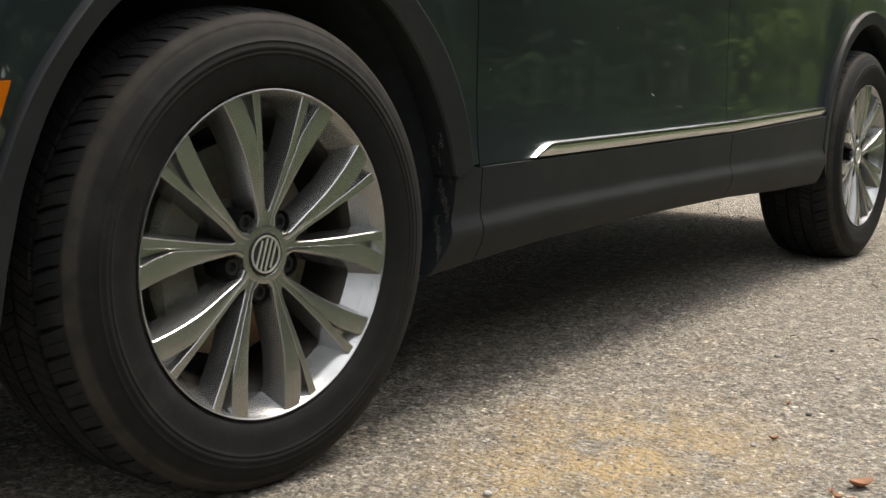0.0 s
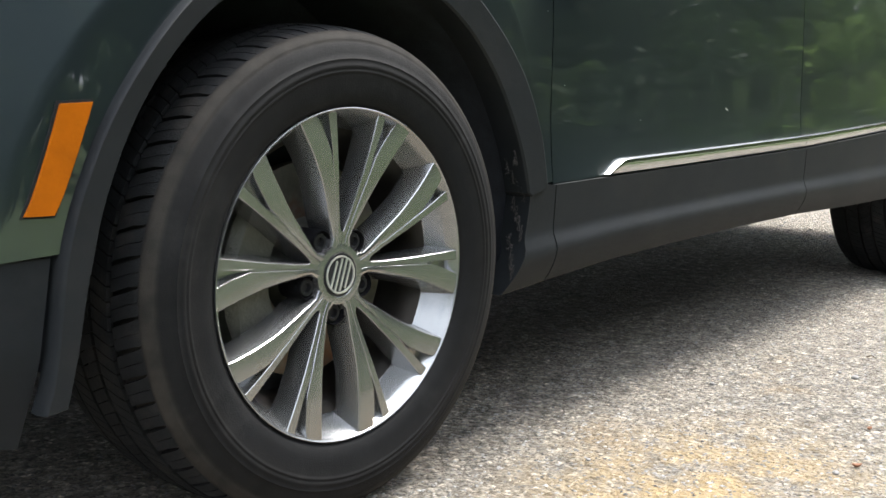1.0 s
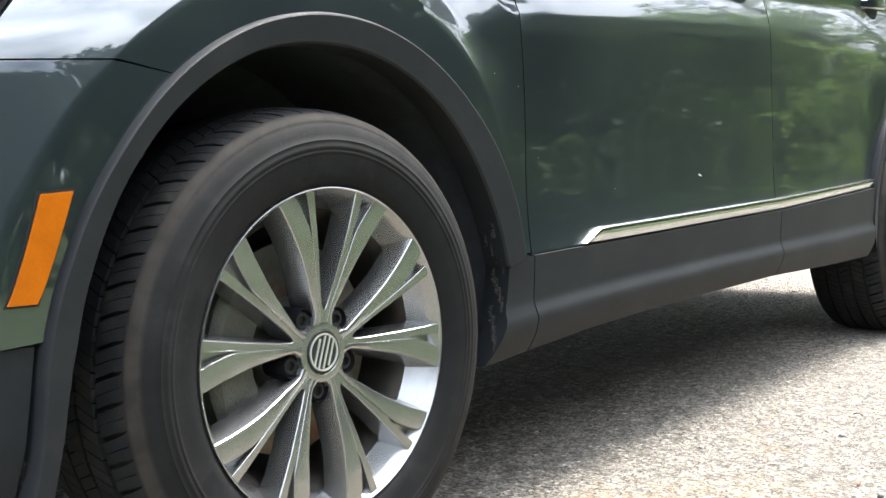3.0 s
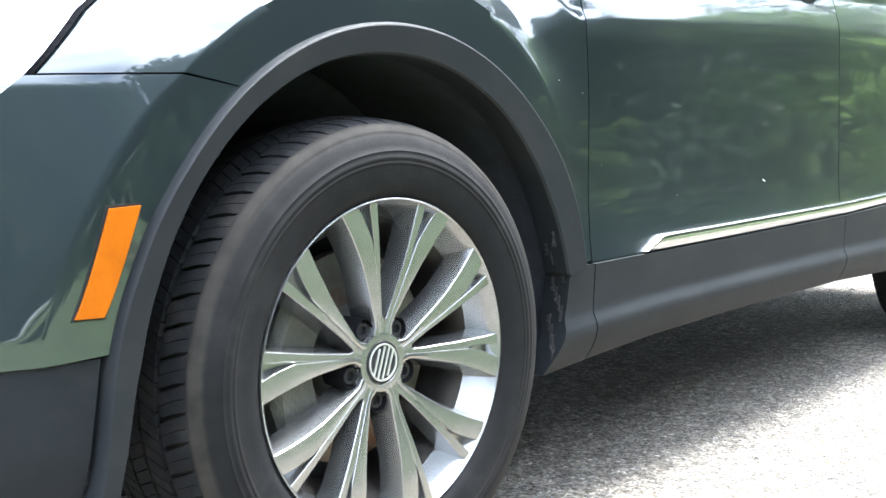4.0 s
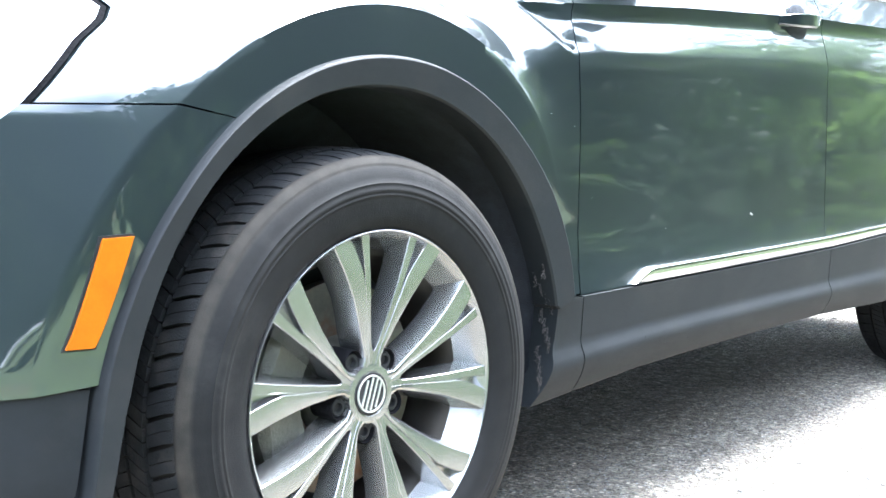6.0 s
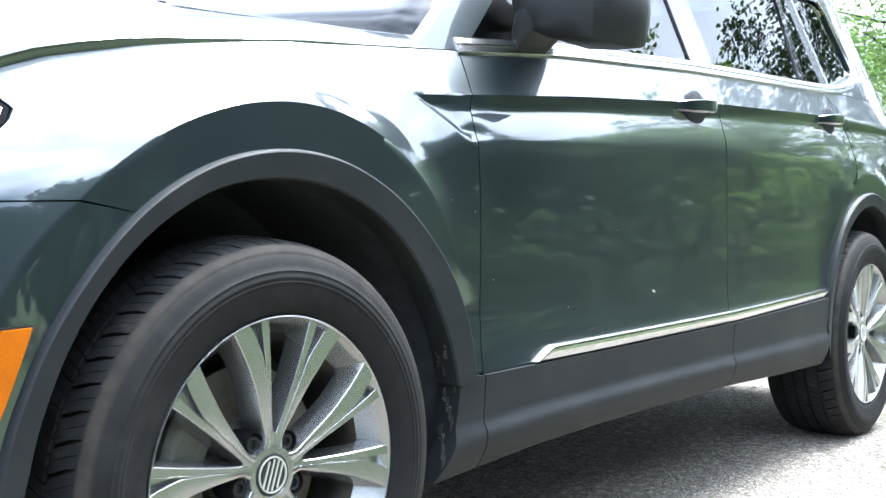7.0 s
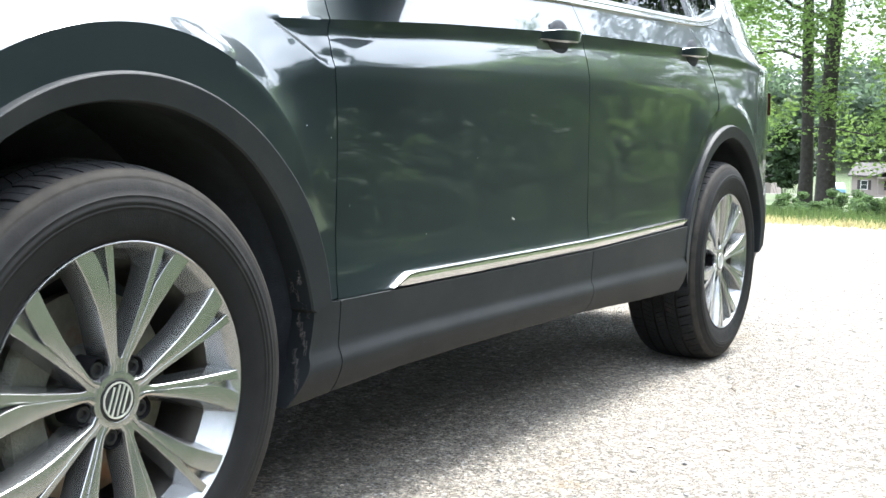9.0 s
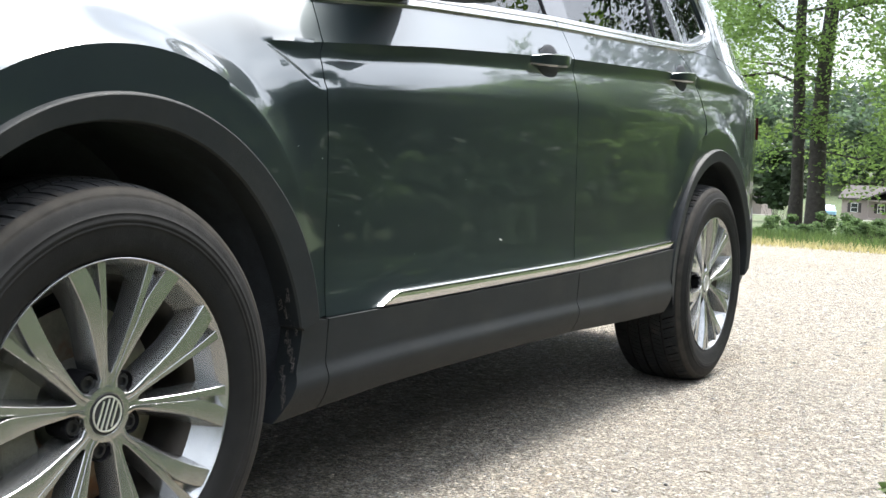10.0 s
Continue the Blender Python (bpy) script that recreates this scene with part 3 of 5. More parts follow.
    handle(1.445, interp(1.445, SHOULDER) - 0.010, front_door, side)
    handle(2.455, interp(2.455, SHOULDER) - 0.010, rear_door, side)
    # bright belt line, pillars and glass
    bp = [(0.004, -0.012), (-0.010, -0.011), (-0.0125, -0.0085), (-0.006, 0.003), (-0.003, 0.005), (-0.006, 0.007), (0.002, 0.018), (0.02, 0.018)]
    for a, b, par in ((0.545, SEAM_B - 0.06, front_door), (SEAM_B - 0.055, 2.56, rear_door)):
        strip("belt_trim", [(a + (b - a) * i / 20, belt(a + (b - a) * i / 20) + 0.006, 1) for i in range(21)], bp, M["chrome"], par, side, "bright belt-line trim")
    strip("belt_trim", [(2.56, belt(2.56) + 0.006, 1), (2.65, belt(2.65) + 0.008, 1), (2.75, 1.171, 1), (2.85, 1.193, 1), (2.91, 1.218, 1), (2.938, 1.243, 1), (2.946, 1.275, 1), (2.936, 1.35, 1), (2.91, 1.44, 1), (2.87, 1.51, 1)], bp, M["chrome"], car, side, "bright belt-line trim")
    pane("window", [(0.98, belt(0.98) + 0.01), (1.525, belt(1.52) + 0.01), (1.53, 1.53), (1.14, 1.48)], front_door, side, M["glass"])
    pane("window", [(0.565, belt(0.565) + 0.01), (0.96, belt(0.96) + 0.01), (1.12, 1.47), (0.975, 1.38)], front_door, side, M["glass"])
    pane("window", [(1.66, belt(1.66) + 0.01), (2.33, belt(2.33) + 0.01), (2.46, 1.52), (1.66, 1.54)], rear_door, side, M["glass"])
    pane("window", [(2.375, belt(2.375) + 0.01), (2.585, belt(2.585) + 0.01), (2.57, 1.515), (2.50, 1.52)], rear_door, side, M["glass"])
    pane("window", [(2.61, belt(2.61) + 0.012), (2.925, 1.235), (2.89, 1.47), (2.595, 1.51)], car, side, M["glass"])

    def pillar(nm, q, mat, par, lift=0.006):
        pts = []
        for j in range(11):
            v = j / 10
            pts.append([tuple((q[0][k] * (1 - u) + q[1][k] * u) * (1 - v) + (q[3][k] * (1 - u) + q[2][k] * u) * v for k in (0, 1)) for u in [i / 4 for i in range(5)]])
        grid_panel(nm, pts, mat, par, side, lift - 0.008, 0.03)

    pillar("pillar", [(1.525, belt(1.52)), (1.66, belt(1.66)), (1.66, 1.55), (1.53, 1.54)], M["gloss_black"], front_door)
    pillar("pillar", [(2.33, belt(2.33)), (2.375, belt(2.375)), (2.50, 1.53), (2.455, 1.53)], M["gloss_black"], rear_door)
    pillar("pillar", [(2.585, belt(2.585)), (2.61, belt(2.61)), (2.595, 1.52), (2.57, 1.52)], M["chrome"], rear_door, 0.010)
    pillar("rear_pillar", [(2.950, 1.155), (3.42, 1.09), (3.08, 1.56), (2.88, 1.545)], M["paint"], car, 0.010)
    pillar("quarter_top", [(2.56, 1.149), (2.952, 1.149), (2.952, 1.250), (2.56, 1.157)], M["paint"], car, 0.009)
    pillar("front_pillar", [(0.44, belt(0.44)), (0.565, belt(0.565)), (0.985, 1.40), (0.93, 1.44)], M["paint"], car, 0.010)
    pillar("roof_rail", [(0.98, 1.40), (2.98, 1.50), (2.94, 1.57), (1.20, 1.56)], M["paint"], car, 0.012)
    # door mirror
    bm = bmesh.new()
    bmesh.ops.create_cube(bm, size=1)
    bmesh.ops.subdivide_edges(bm, edges=bm.edges[:], cuts=3, use_grid_fill=True)
    for v in bm.verts:
        d = v.co.normalized() * 0.55
        v.co = v.co.lerp(d, 0.55)
        v.co.x *= 0.15 if v.co.x > 0 else 0.27
        v.co.y *= 0.235
        v.co.z *= 0.185
        v.co.z += 0.03 * v.co.y / 0.13
    bmesh.ops.transform(bm, matrix=pose(0.825, -0.050, 1.160, 0, 0, -8), verts=bm.verts[:])
    flip(bm, side)
    mirror = part("door_mirror", bm, M["black"], front_door, "black plastic door mirror", 60)
    bm = bmesh.new()
    secs = [((0.768, 0.056, 1.052), 0.050, 0.010), ((0.770, 0.050, 1.066), 0.054, 0.018), ((0.772, 0.040, 1.084), 0.060, 0.030), ((0.774, 0.028, 1.104), 0.066, 0.042), ((0.778, 0.010, 1.135), 0.074, 0.050)]
    loops = []
    for (x, y, z), w, hh in secs:
        loops.append([bm.verts.new((x + w * math.copysign(abs(math.cos(a)) ** 0.55, math.cos(a)), y + hh * math.copysign(abs(math.sin(a)) ** 0.55, math.sin(a)), z - 0.15 * hh * math.sin(a))) for a in [2 * math.pi * k / 16 for k in range(16)]])
    for a, b in zip(loops, loops[1:]):
        for k in range(16):
            bm.faces.new((a[k], a[(k + 1) % 16], b[(k + 1) % 16], b[k]))
    bm.faces.new(loops[0][::-1])
    bm.faces.new(loops[-1])
    bmesh.ops.recalc_face_normals(bm, faces=bm.faces[:])
    flip(bm, side)
    part("mirror_foot", bm, M["black"], front_door, "", 60)
    wheel_well(0, side)
    wheel_well(WB, side)
    # tail lamp and rear bumper corner
    tl = [[(3.60 + 0.09 * i / 10, 0.88 + 0.09 * j / 8 - 0.08 * (i / 10) * (j / 8)) for i in range(11)] for j in range(9)]
    grid_panel("tail_lamp", tl, M["red"], car, side, 0.008, 0.02, "red tail lamp")
    rb = ring_pts(arc(WB, REAR_OUT, 17.5, -16), lambda u: (3.36 - 0.05 * u, 0.53 - 0.27 * u), lambda u: curve2(u, [(0, 3.72, 0.596), (0.5, 3.74, 0.47), (1, 3.56, 0.29)]), 20, 4, 20)
    grid_panel("rear_bumper", rb, M["clad"], car, side, 0.004, 0.02, "grey plastic rear bumper base", 35, lambda x, z: side_y(x, max(z, 0.5)) + 0.35 * max(0, 0.46 - z) ** 1.3)


for s in (1, -1):
    car_side(s)


def across(name, rows, mat, parent=car, label="", thick=0.012):
    """A panel that spans the car's width; rows of (x, y, z) for the near half, mirrored."""
    full = [row + [(x, 2 * MID - y, z) for x, y, z in row[-2::-1]] for row in rows]
    nr, nc = len(full), len(full[0])
    verts = [p for row in full for p in row]
    faces = [(r * nc + c, (r + 1) * nc + c, (r + 1) * nc + c + 1, r * nc + c + 1) for r in range(nr - 1) for c in range(nc - 1)]
    ob = part_from(name, verts, faces, mat, parent, label, 35)
    so = ob.modifiers.new("thickness", "SOLIDIFY")
    so.thickness = thick
    so.offset = 0
    return ob


def hood_rows():
    rows = []
    for i in range(21):
        x = -0.88 + (0.52 + 0.88) * i / 20
        h, y0 = interp(x, TOP) + 0.004, interp(x, TOP_Y) + 0.9 * max(0, -0.30 - x) ** 2 + 0.002
        rows.append([(x, y0 + 0.006, h - 0.030), (x, y0 + 0.003, h - 0.010)] + [(x - 0.10 * smoothstep(0, 1, t) * (i < 18), y0 + (MID - y0) * t, h - 0.004 + (0.130 - 0.050 * smoothstep(0.15, 0.50, x)) * math.sin(t * math.pi / 2) ** 0.8 + 0.007 * min(1, t / 0.017) + (0.006 if 0.03 < t < 0.1 else 0)) for t in (0, 0.004, 0.008, 0.012, 0.017, 0.025, 0.04, 0.08, 0.2, 0.4, 0.7, 1.0)])
    return rows


across("hood", hood_rows(), M["paint"])
across("windscreen", [[(0.52 + 0.62 * k + 0.02 * (1 - t), 0.10 + 0.16 * k + (MID - 0.10 - 0.16 * k) * t, 1.06 + 0.46 * k + 0.05 * math.sin(t * 1.57)) for t in (0, 0.25, 0.5, 0.75, 1)] for k in [j / 6 for j in range(7)]], M["glass"])
across("roof", [[(1.12 + 1.95 * k, 0.255 + (MID - 0.255) * t, 1.55 + 0.03 * math.sin(k * 3.14) + 0.07 * math.sin(t * 1.57)) for t in (0, 0.05, 0.2, 0.5, 1)] for k in [j / 10 for j in range(11)]], M["paint"])
across("tailgate", [[(3.70 - 0.62 * max(0, k - 0.45) / 0.55 * 1.0 - 0.03 * (1 - t), 0.26 + 0.02 * k + (MID - 0.28) * t, 0.62 + 0.93 * k) for t in (0, 0.3, 1)] for k in [j / 10 for j in range(11)]], M["paint"])
across("front_fascia", [[(-0.98 - 0.06 * t + 0.12 * (k > 0.7) * (k - 0.7) / 0.3, 0.40 + (MID - 0.40) * t, 0.24 + 0.56 * k) for t in (0, 0.3, 1)] for k in [j / 10 for j in range(11)]], M["black"])
across("rear_fascia", [[(3.74 + 0.03 * t, 0.27 + (MID - 0.27) * t, 0.30 + 0.34 * k) for t in (0, 0.3, 1)] for k in [j / 6 for j in range(7)]], M["clad"])


def underbody():
    bm = bmesh.new()
    rounded_box(bm, (2.0, 1.52, 0.10), (1.42, MID, 0.295), 0.02)
    rounded_box(bm, (0.75, 1.15, 0.16), (0.0, MID, 0.34), 0.03)
    rounded_box(bm, (0.45, 1.30, 0.12), (-0.70, MID, 0.29), 0.03)
    rounded_box(bm, (0.80, 1.15, 0.16), (2.85, MID, 0.36), 0.03)
    rounded_box(bm, (0.40, 1.30, 0.12), (3.42, MID, 0.36), 0.03)
    for y in (0.12, 2 * MID - 0.12):
        rounded_box(bm, (1.86, 0.16, 0.12), (1.42, y, 0.35), 0.02)
    part("underbody", bm, M["under"], car, "black underbody", 30)
    # solid blocks added inside the body to stop light leaking and darken the seams
    bm = bmesh.new()
    rounded_box(bm, (1.88, 1.76, 0.62), (1.44, MID, 0.66), 0.03)
    rounded_box(bm, (0.95, 1.00, 0.45), (0.0, MID, 0.66), 0.03)
    rounded_box(bm, (1.2, 1.00, 0.45), (2.95, MID, 0.70), 0.03)
    part("light_block", bm, M["liner"], car, "added black blocks that stop light inside the body", 30)


underbody()


def mud_spatter(spots, seed, n, size):
    """Dried mud flecks round given points of the bodywork."""
    rng = np.random.default_rng(seed)
    V, F = [], []
    for k in range(n):
        x, y, z, sx, sz = spots[k % len(spots)]
        px, pz = x + sx * rng.normal(), z + sz * (rng.random() - 0.5)
        r = size * (0.4 + rng.random() ** 2 * 1.5)
        b = len(V)
        V += [(px - r, y, pz), (px + 0.2 * r, y - 0.1 * r, pz - r), (px + r, y, pz + 0.2 * r), (px - 0.1 * r, y, pz + r), (px, y - 0.6 * r, pz), (px, y + 0.6 * r, pz)]
        F += [(b + i, b + (i + 1) % 4, b + 4) for i in range(4)] + [(b + (i + 1) % 4, b + i, b + 5) for i in range(4)]
    ob = part_from("mud_spatter", V, F, M["mud"], car, "dried grey mud flecks", 0)
    ob["kind"] = "stuff"
    return ob


M["mud"] = material("dried_mud", (0.040, 0.037, 0.034), 0.95, 0, 0, 0.3, 60)
mud_spatter([(interp(0.30 + 0.016 * k, SILL_EDGE) - 0.0025, -0.012 + 0.007 * (k * 5 % 4), 0.30 + 0.016 * k, 0.0045, 0.026) for k in range(13)], 5, 2400, 0.0007)
mud_spatter([(0.62 + 0.05 * k, clad_y(0.62 + 0.05 * k, 0.345) - 0.0004, 0.338, 0.02, 0.02) for k in range(8)], 6, 34, 0.0013)


# ---- wheels ----
LIP = -0.0205


def spoke_mesh(mirror_sign):
    """Half of a forked pair of spokes, pointing up: a broad facet, a lower narrow facet beside it, and a groove that parts the two towards the rim."""
    face = [(0.030, 0.0018), (0.05, 0.0014), (0.07, -0.0004), (0.10, -0.0046), (0.14, -0.0105), (0.178, -0.0150), (0.21, -0.0172), (0.2335, -0.0185)]
    outer = [(0.030, 34), (0.044, 24), (0.054, 17.0), (0.066, 17.6), (0.085, 19.8), (0.125, 21.6), (0.15, 22.8), (0.165, 23.8), (0.19, 25.1), (0.21, 26.2), (0.2335, 27.4)]
    inner = [(0.030, 0), (0.0605, 0), (0.0640, 2.8), (0.075, 5.0), (0.09, 6.6), (0.11, 7.9), (0.15, 9.2), (0.19, 9.8), (0.2335, 10.1)]
    fold = [(0.030, 8), (0.055, 8.5), (0.085, 11.3), (0.115, 12.3), (0.148, 13.2), (0.176, 13.3), (0.2335, 14.0)]
    split = [(0.030, 8.2), (0.055, 8.8), (0.085, 11.8), (0.115, 12.9), (0.148, 13.9), (0.176, 14.3), (0.19, 15.6), (0.22, 18.3), (0.2335, 19.8)]
    step = [(0.03, 0.0), (0.06, 0.0002), (0.09, 0.0003), (0.15, 0.0006), (0.178, 0.0012), (0.2335, 0.0010)]
    depth = [(0.03, 0.0), (0.06, 0.0003), (0.09, 0.0005), (0.150, 0.0010), (0.170, 0.0022), (0.184, 0.0105), (0.205, 0.014), (0.2335, 0.018)]
    back = [(0.030, 0.045), (0.08, 0.040), (0.15, 0.036), (0.20, 0.038), (0.2335, 0.050)]
    bm = bmesh.new()
    sg = mirror_sign

    def pt(r, a, y):
        return bm.verts.new((-sg * r * math.sin(radians(a)), y, r * math.cos(radians(a))))

    cols = []
    for r in (0.030, 0.037, 0.044, 0.054, 0.0605, 0.064, 0.070, 0.080, 0.092, 0.106, 0.120, 0.135, 0.150, 0.163, 0.174, 0.181, 0.188, 0.198, 0.210, 0.222, 0.2335):
        y, o, i, f, m = (interp(r, tab) for tab in (face, outer, inner, fold, split))
        st, dp, bk = interp(r, step), interp(r, depth), interp(r, back)
        mm = math.degrees(0.001 / r)
        soft = min(1, r / 0.07) if i > 0 else 0.0
        cols.append([pt(r, o + 10 * mm * min(1, r / 0.09), y + bk), pt(r, o + 2.6 * mm, y + 0.008), pt(r, o, y + 0.0016), pt(r, o - 1.3 * mm, y), pt(r, 0.5 * (o + m), y - 0.0009),
                     pt(r, m + 0.5 * mm, y - 0.0002), pt(r, m, y + 0.0006), pt(r, m - 0.8 * mm * (dp > 0.004) - 0.12 * mm, y + dp), pt(r, f + 0.3 * mm * (dp > 0.004), y + max(dp, st + 0.0002)),
                     pt(r, f, y + st + 0.0006), pt(r, f - 0.7 * mm, y + st), pt(r, i + 1.2 * mm * soft, y + st + 0.0003), pt(r, i, y + st + 0.0016 * soft), pt(r, i - min(6.0 * mm, 0.9 * i) * soft, y + bk * soft + (1 - soft) * 0.03)])
    for p, q in zip(cols, cols[1:]):
        for k in range(len(p) - 1):
            f = (p[k], p[k + 1], q[k + 1], q[k])
            bm.faces.new(f if sg > 0 else f[::-1])
    me = bpy.data.meshes.new("spoke")
    bm.normal_update()
    bm.to_mesh(me)
    bm.free()
    finish(me, 16)
    me.materials.append(M["alloy"])
    return me


def tyre_profile():
    return [(-0.002, 0.226), (-0.010, 0.2340), (-0.017, 0.2370), (-0.0225, 0.244), (-0.0262, 0.256), (-0.0285, 0.268), (-0.0300, 0.2795), (-0.0305, 0.2820), (-0.0315, 0.2832),
            (-0.0316, 0.2850), (-0.0309, 0.2862), (-0.0309, 0.2878), (-0.0318, 0.2890), (-0.0318, 0.2930), (-0.0309, 0.2945), (-0.0303, 0.2995), (-0.0306, 0.3002), (-0.0306, 0.3010), (-0.0294, 0.3018), (-0.0272, 0.3090), (-0.0242, 0.3160),
            (-0.0205, 0.3225), (-0.0182, 0.3252), (-0.0182, 0.3268), (-0.0172, 0.3286), (-0.0150, 0.3318), (-0.0112, 0.3358), (-0.0070, 0.3386), (-0.0045, 0.3390), (-0.001, 0.3372), (0.010, 0.3375), (0.05, 0.3400), (0.15, 0.3400), (0.19, 0.338), (0.205, 0.334),
            (0.222, 0.323), (0.235, 0.295), (0.225, 0.255), (0.205, 0.229)]


def tread_blocks():
    """Raised tread: shoulder rows of blocks, each cut by a hooked groove and a short sipe, and three ribs."""
    verts, faces = [], []
    n = 58
    step = 2 * math.pi / n
    shoulder = [(-0.0074, 0.3378), (-0.0055, 0.3391), (-0.003, 0.3406), (0.009, 0.3442), (0.022, 0.3464), (0.038, 0.3478)]
    inner = [(0.213, 0.3330), (0.208, 0.3372), (0.200, 0.3412), (0.190, 0.3442), (0.180, 0.3462), (0.166, 0.3478)]
    rows = [(shoulder, 0.17, 0.03, 0.42), ([(0.045, 0.3490), (0.062, 0.3500), (0.078, 0.3504)], 0.06, 0.05, -0.35), ([(0.085, 0.3506), (0.102, 0.3508), (0.118, 0.3506)], 0.06, 0.05, 0.35),
            ([(0.125, 0.3504), (0.142, 0.3500), (0.159, 0.3490)], 0.06, 0.05, -0.35), (inner[::-1], 0.105, 0.016, 0.3)]
    for prof, gap, sipe, skew in rows:
        m = len(prof)
        for i in range(n):
            for h in (0, 1):
                a0 = step * (i + 0.5 * h) + step * (gap if h == 0 else sipe) * 0.5
                a1 = step * (i + 0.5 + 0.5 * h) - step * (sipe if h == 0 else gap) * 0.5
                base = len(verts)
                for k, (y, r) in enumerate(prof):
                    t = k / (m - 1)
                    sk = skew * step * (t * t if m > 3 else t - 0.5)
                    wide = 0.5 * step * gap * (1 - t) if m > 3 and t < 0.5 else 0.0
                    for a in (a0 + (0 if h else -0.6 * wide), a1 + (0.6 * wide if h else 0)):
                        for rr in (r - 0.011, r):
                            verts.append((rr * math.cos(a + sk), y, rr * math.sin(a + sk)))
                for k in range(m - 1):
                    b = base + 4 * k
                    faces += [(b + 1, b + 3, b + 7, b + 5), (b + 1, b + 5, b + 4, b), (b + 2, b + 6, b + 7, b + 3)]
                e = base + 4 * (m - 1)
                faces += [(base, base + 2, base + 3, base + 1), (e, e + 1, e + 3, e + 2)]
    return verts, faces


def build_wheel():
    barrel = [(0.027, 0.2060), (0.024, 0.2085), (0.000, 0.2205), (LIP + 0.0085, 0.2265), (LIP + 0.0065, 0.2285), (LIP + 0.0015, 0.2318), (LIP, 0.2328), (LIP - 0.0008, 0.2340), (LIP - 0.0002, 0.2352), (LIP + 0.003, 0.2360), (LIP + 0.012, 0.2360)]
    v, f = lathe(barrel, 120)
    w = part_from("wheel", v, [q[::-1] for q in f], M["alloy"], car, "silver alloy wheel with five forked pairs of spokes", 30)
    # deep part of the barrel: dust plus inner shade put into its colour
    v, f = lathe([(0.19, 0.190), (0.062, 0.190), (0.046, 0.193), (0.034, 0.199), (0.026, 0.2070)], 96)
    part_from("inner_barrel", v, [q[::-1] for q in f], M["dusty_shade"], w, "inner rim darkened for brake dust and for the shade inside", 30)
    v, f = lathe(tyre_profile(), 160)
    part_from("tyre", v, [q[::-1] for q in f], M["tyre"], w, "dusty black rubber tyre", 50)
    v, f = tread_blocks()
    part_from("tread", v, f, M["tread"], w, "", 20)
    for sg in (1, -1):
        me = spoke_mesh(sg)
        for k in range(5):
            ob = new("spoke", me)
            ob.parent = w
            ob.matrix_basis = pose(0, 0, 0, 0, 72 * k, 0)
    # hub face with bolt pockets
    v, f = lathe([(0.040, 0.0), (0.004, 0.0), (0.004, 0.0315), (0.0015, 0.0318), (0.0008, 0.0328), (0.0008, 0.0400), (0.0012, 0.0425), (0.012, 0.045), (0.05, 0.048)], 96)
    part_from("hub", v, f, M["alloy"], w, "", 30)
    for k in range(5):
        a = radians(90 + 36 + 72 * k)
        cx, cz = 0.056 * math.cos(a), 0.056 * math.sin(a)
        v, f = lathe([(0.045, 0.0150), (0.004, 0.0155), (0.0025, 0.0165), (0.004, 0.0178), (0.045, 0.0185)], 24)
        # pocket walls coloured near-black for the shade in the holes
        part_from("bolt_pocket", [(x + cx, y + 0.004, z + cz) for x, y, z in v], f, M["under"], w)
        v, f = lathe([(0.012, 0.0), (0.012, 0.0065), (0.006, 0.0075), (0.006, 0.0115), (0.009, 0.0135), (0.05, 0.015)], 12)
        part_from("wheel_bolt", [(x + cx, y + 0.004, z + cz) for x, y, z in v], f, M["black"], w, "black bolt cap")
    v, f = lathe([(0.0005, 0.0), (0.0005, 0.0275), (-0.0002, 0.0282), (-0.0002, 0.0306), (0.0012, 0.0314), (0.012, 0.0315)], 64)
    part_from("centre_cap", v, f, M["black"], w, "black centre cap")
    # plain raised emblem: a ring and slanted bars
    v, f = lathe([(0.0005, 0.0244), (-0.0012, 0.0249), (-0.0014, 0.0260), (-0.0012, 0.0271), (0.0005, 0.0276)], 64)
    part_from("emblem_ring", v, f, M["emblem"], w)

    def bar(bm, x0, z0, x1, z1, wd=0.0028):
        d = Vector((x1 - x0, 0, z1 - z0))
        m = Matrix.Translation(((x0 + x1) / 2, -0.0008, (z0 + z1) / 2)) @ Matrix.Rotation(-math.atan2(d.z, d.x), 4, "Y")
        box(bm, -d.length / 2, d.length / 2, -0.001, 0.001, -wd / 2, wd / 2, m)

    for k in (-0.0135, -0.0045, 0.0045, 0.0135):
        bm = bmesh.new()
        hh = math.sqrt(0.0247 ** 2 - k * k) * 0.95
        bar(bm, k - hh * 0.25, -hh, k + hh * 0.25, hh)
        bmesh.ops.recalc_face_normals(bm, faces=bm.faces[:])
        part("emblem_bar", bm, M["emblem"], w)
    # brake
    v, f = lathe([(0.075, 0.07), (0.072, 0.078), (0.072, 0.150), (0.074, 0.156), (0.094, 0.156), (0.096, 0.150)], 72)
    part_from("brake_disc", v, f, M["steel"], w, "rust-edged brake disc")
    v, f = lathe([(0.045, 0.0), (0.045, 0.068), (0.055, 0.076), (0.09, 0.078)], 48)
    part_from("brake_hat", v, f, M["iron"], w)
    bm = bmesh.new()
    secs = []
    for k in range(9):
        a = radians(146 + 10.5 * k)
        c, sn = math.cos(a), math.sin(a)
        secs.append([bm.verts.new((r * c, y, r * sn)) for r, y in ((0.100, 0.040), (0.108, 0.030), (0.166, 0.026 + 0.01 * (k % 3 == 0)), (0.178, 0.040), (0.180, 0.13), (0.100, 0.13))])
    for p, q in zip(secs, secs[1:]):
        for k in range(6):
            bm.faces.new((p[k], q[k], q[(k + 1) % 6], p[(k + 1) % 6]))
    bm.faces.new(secs[0])
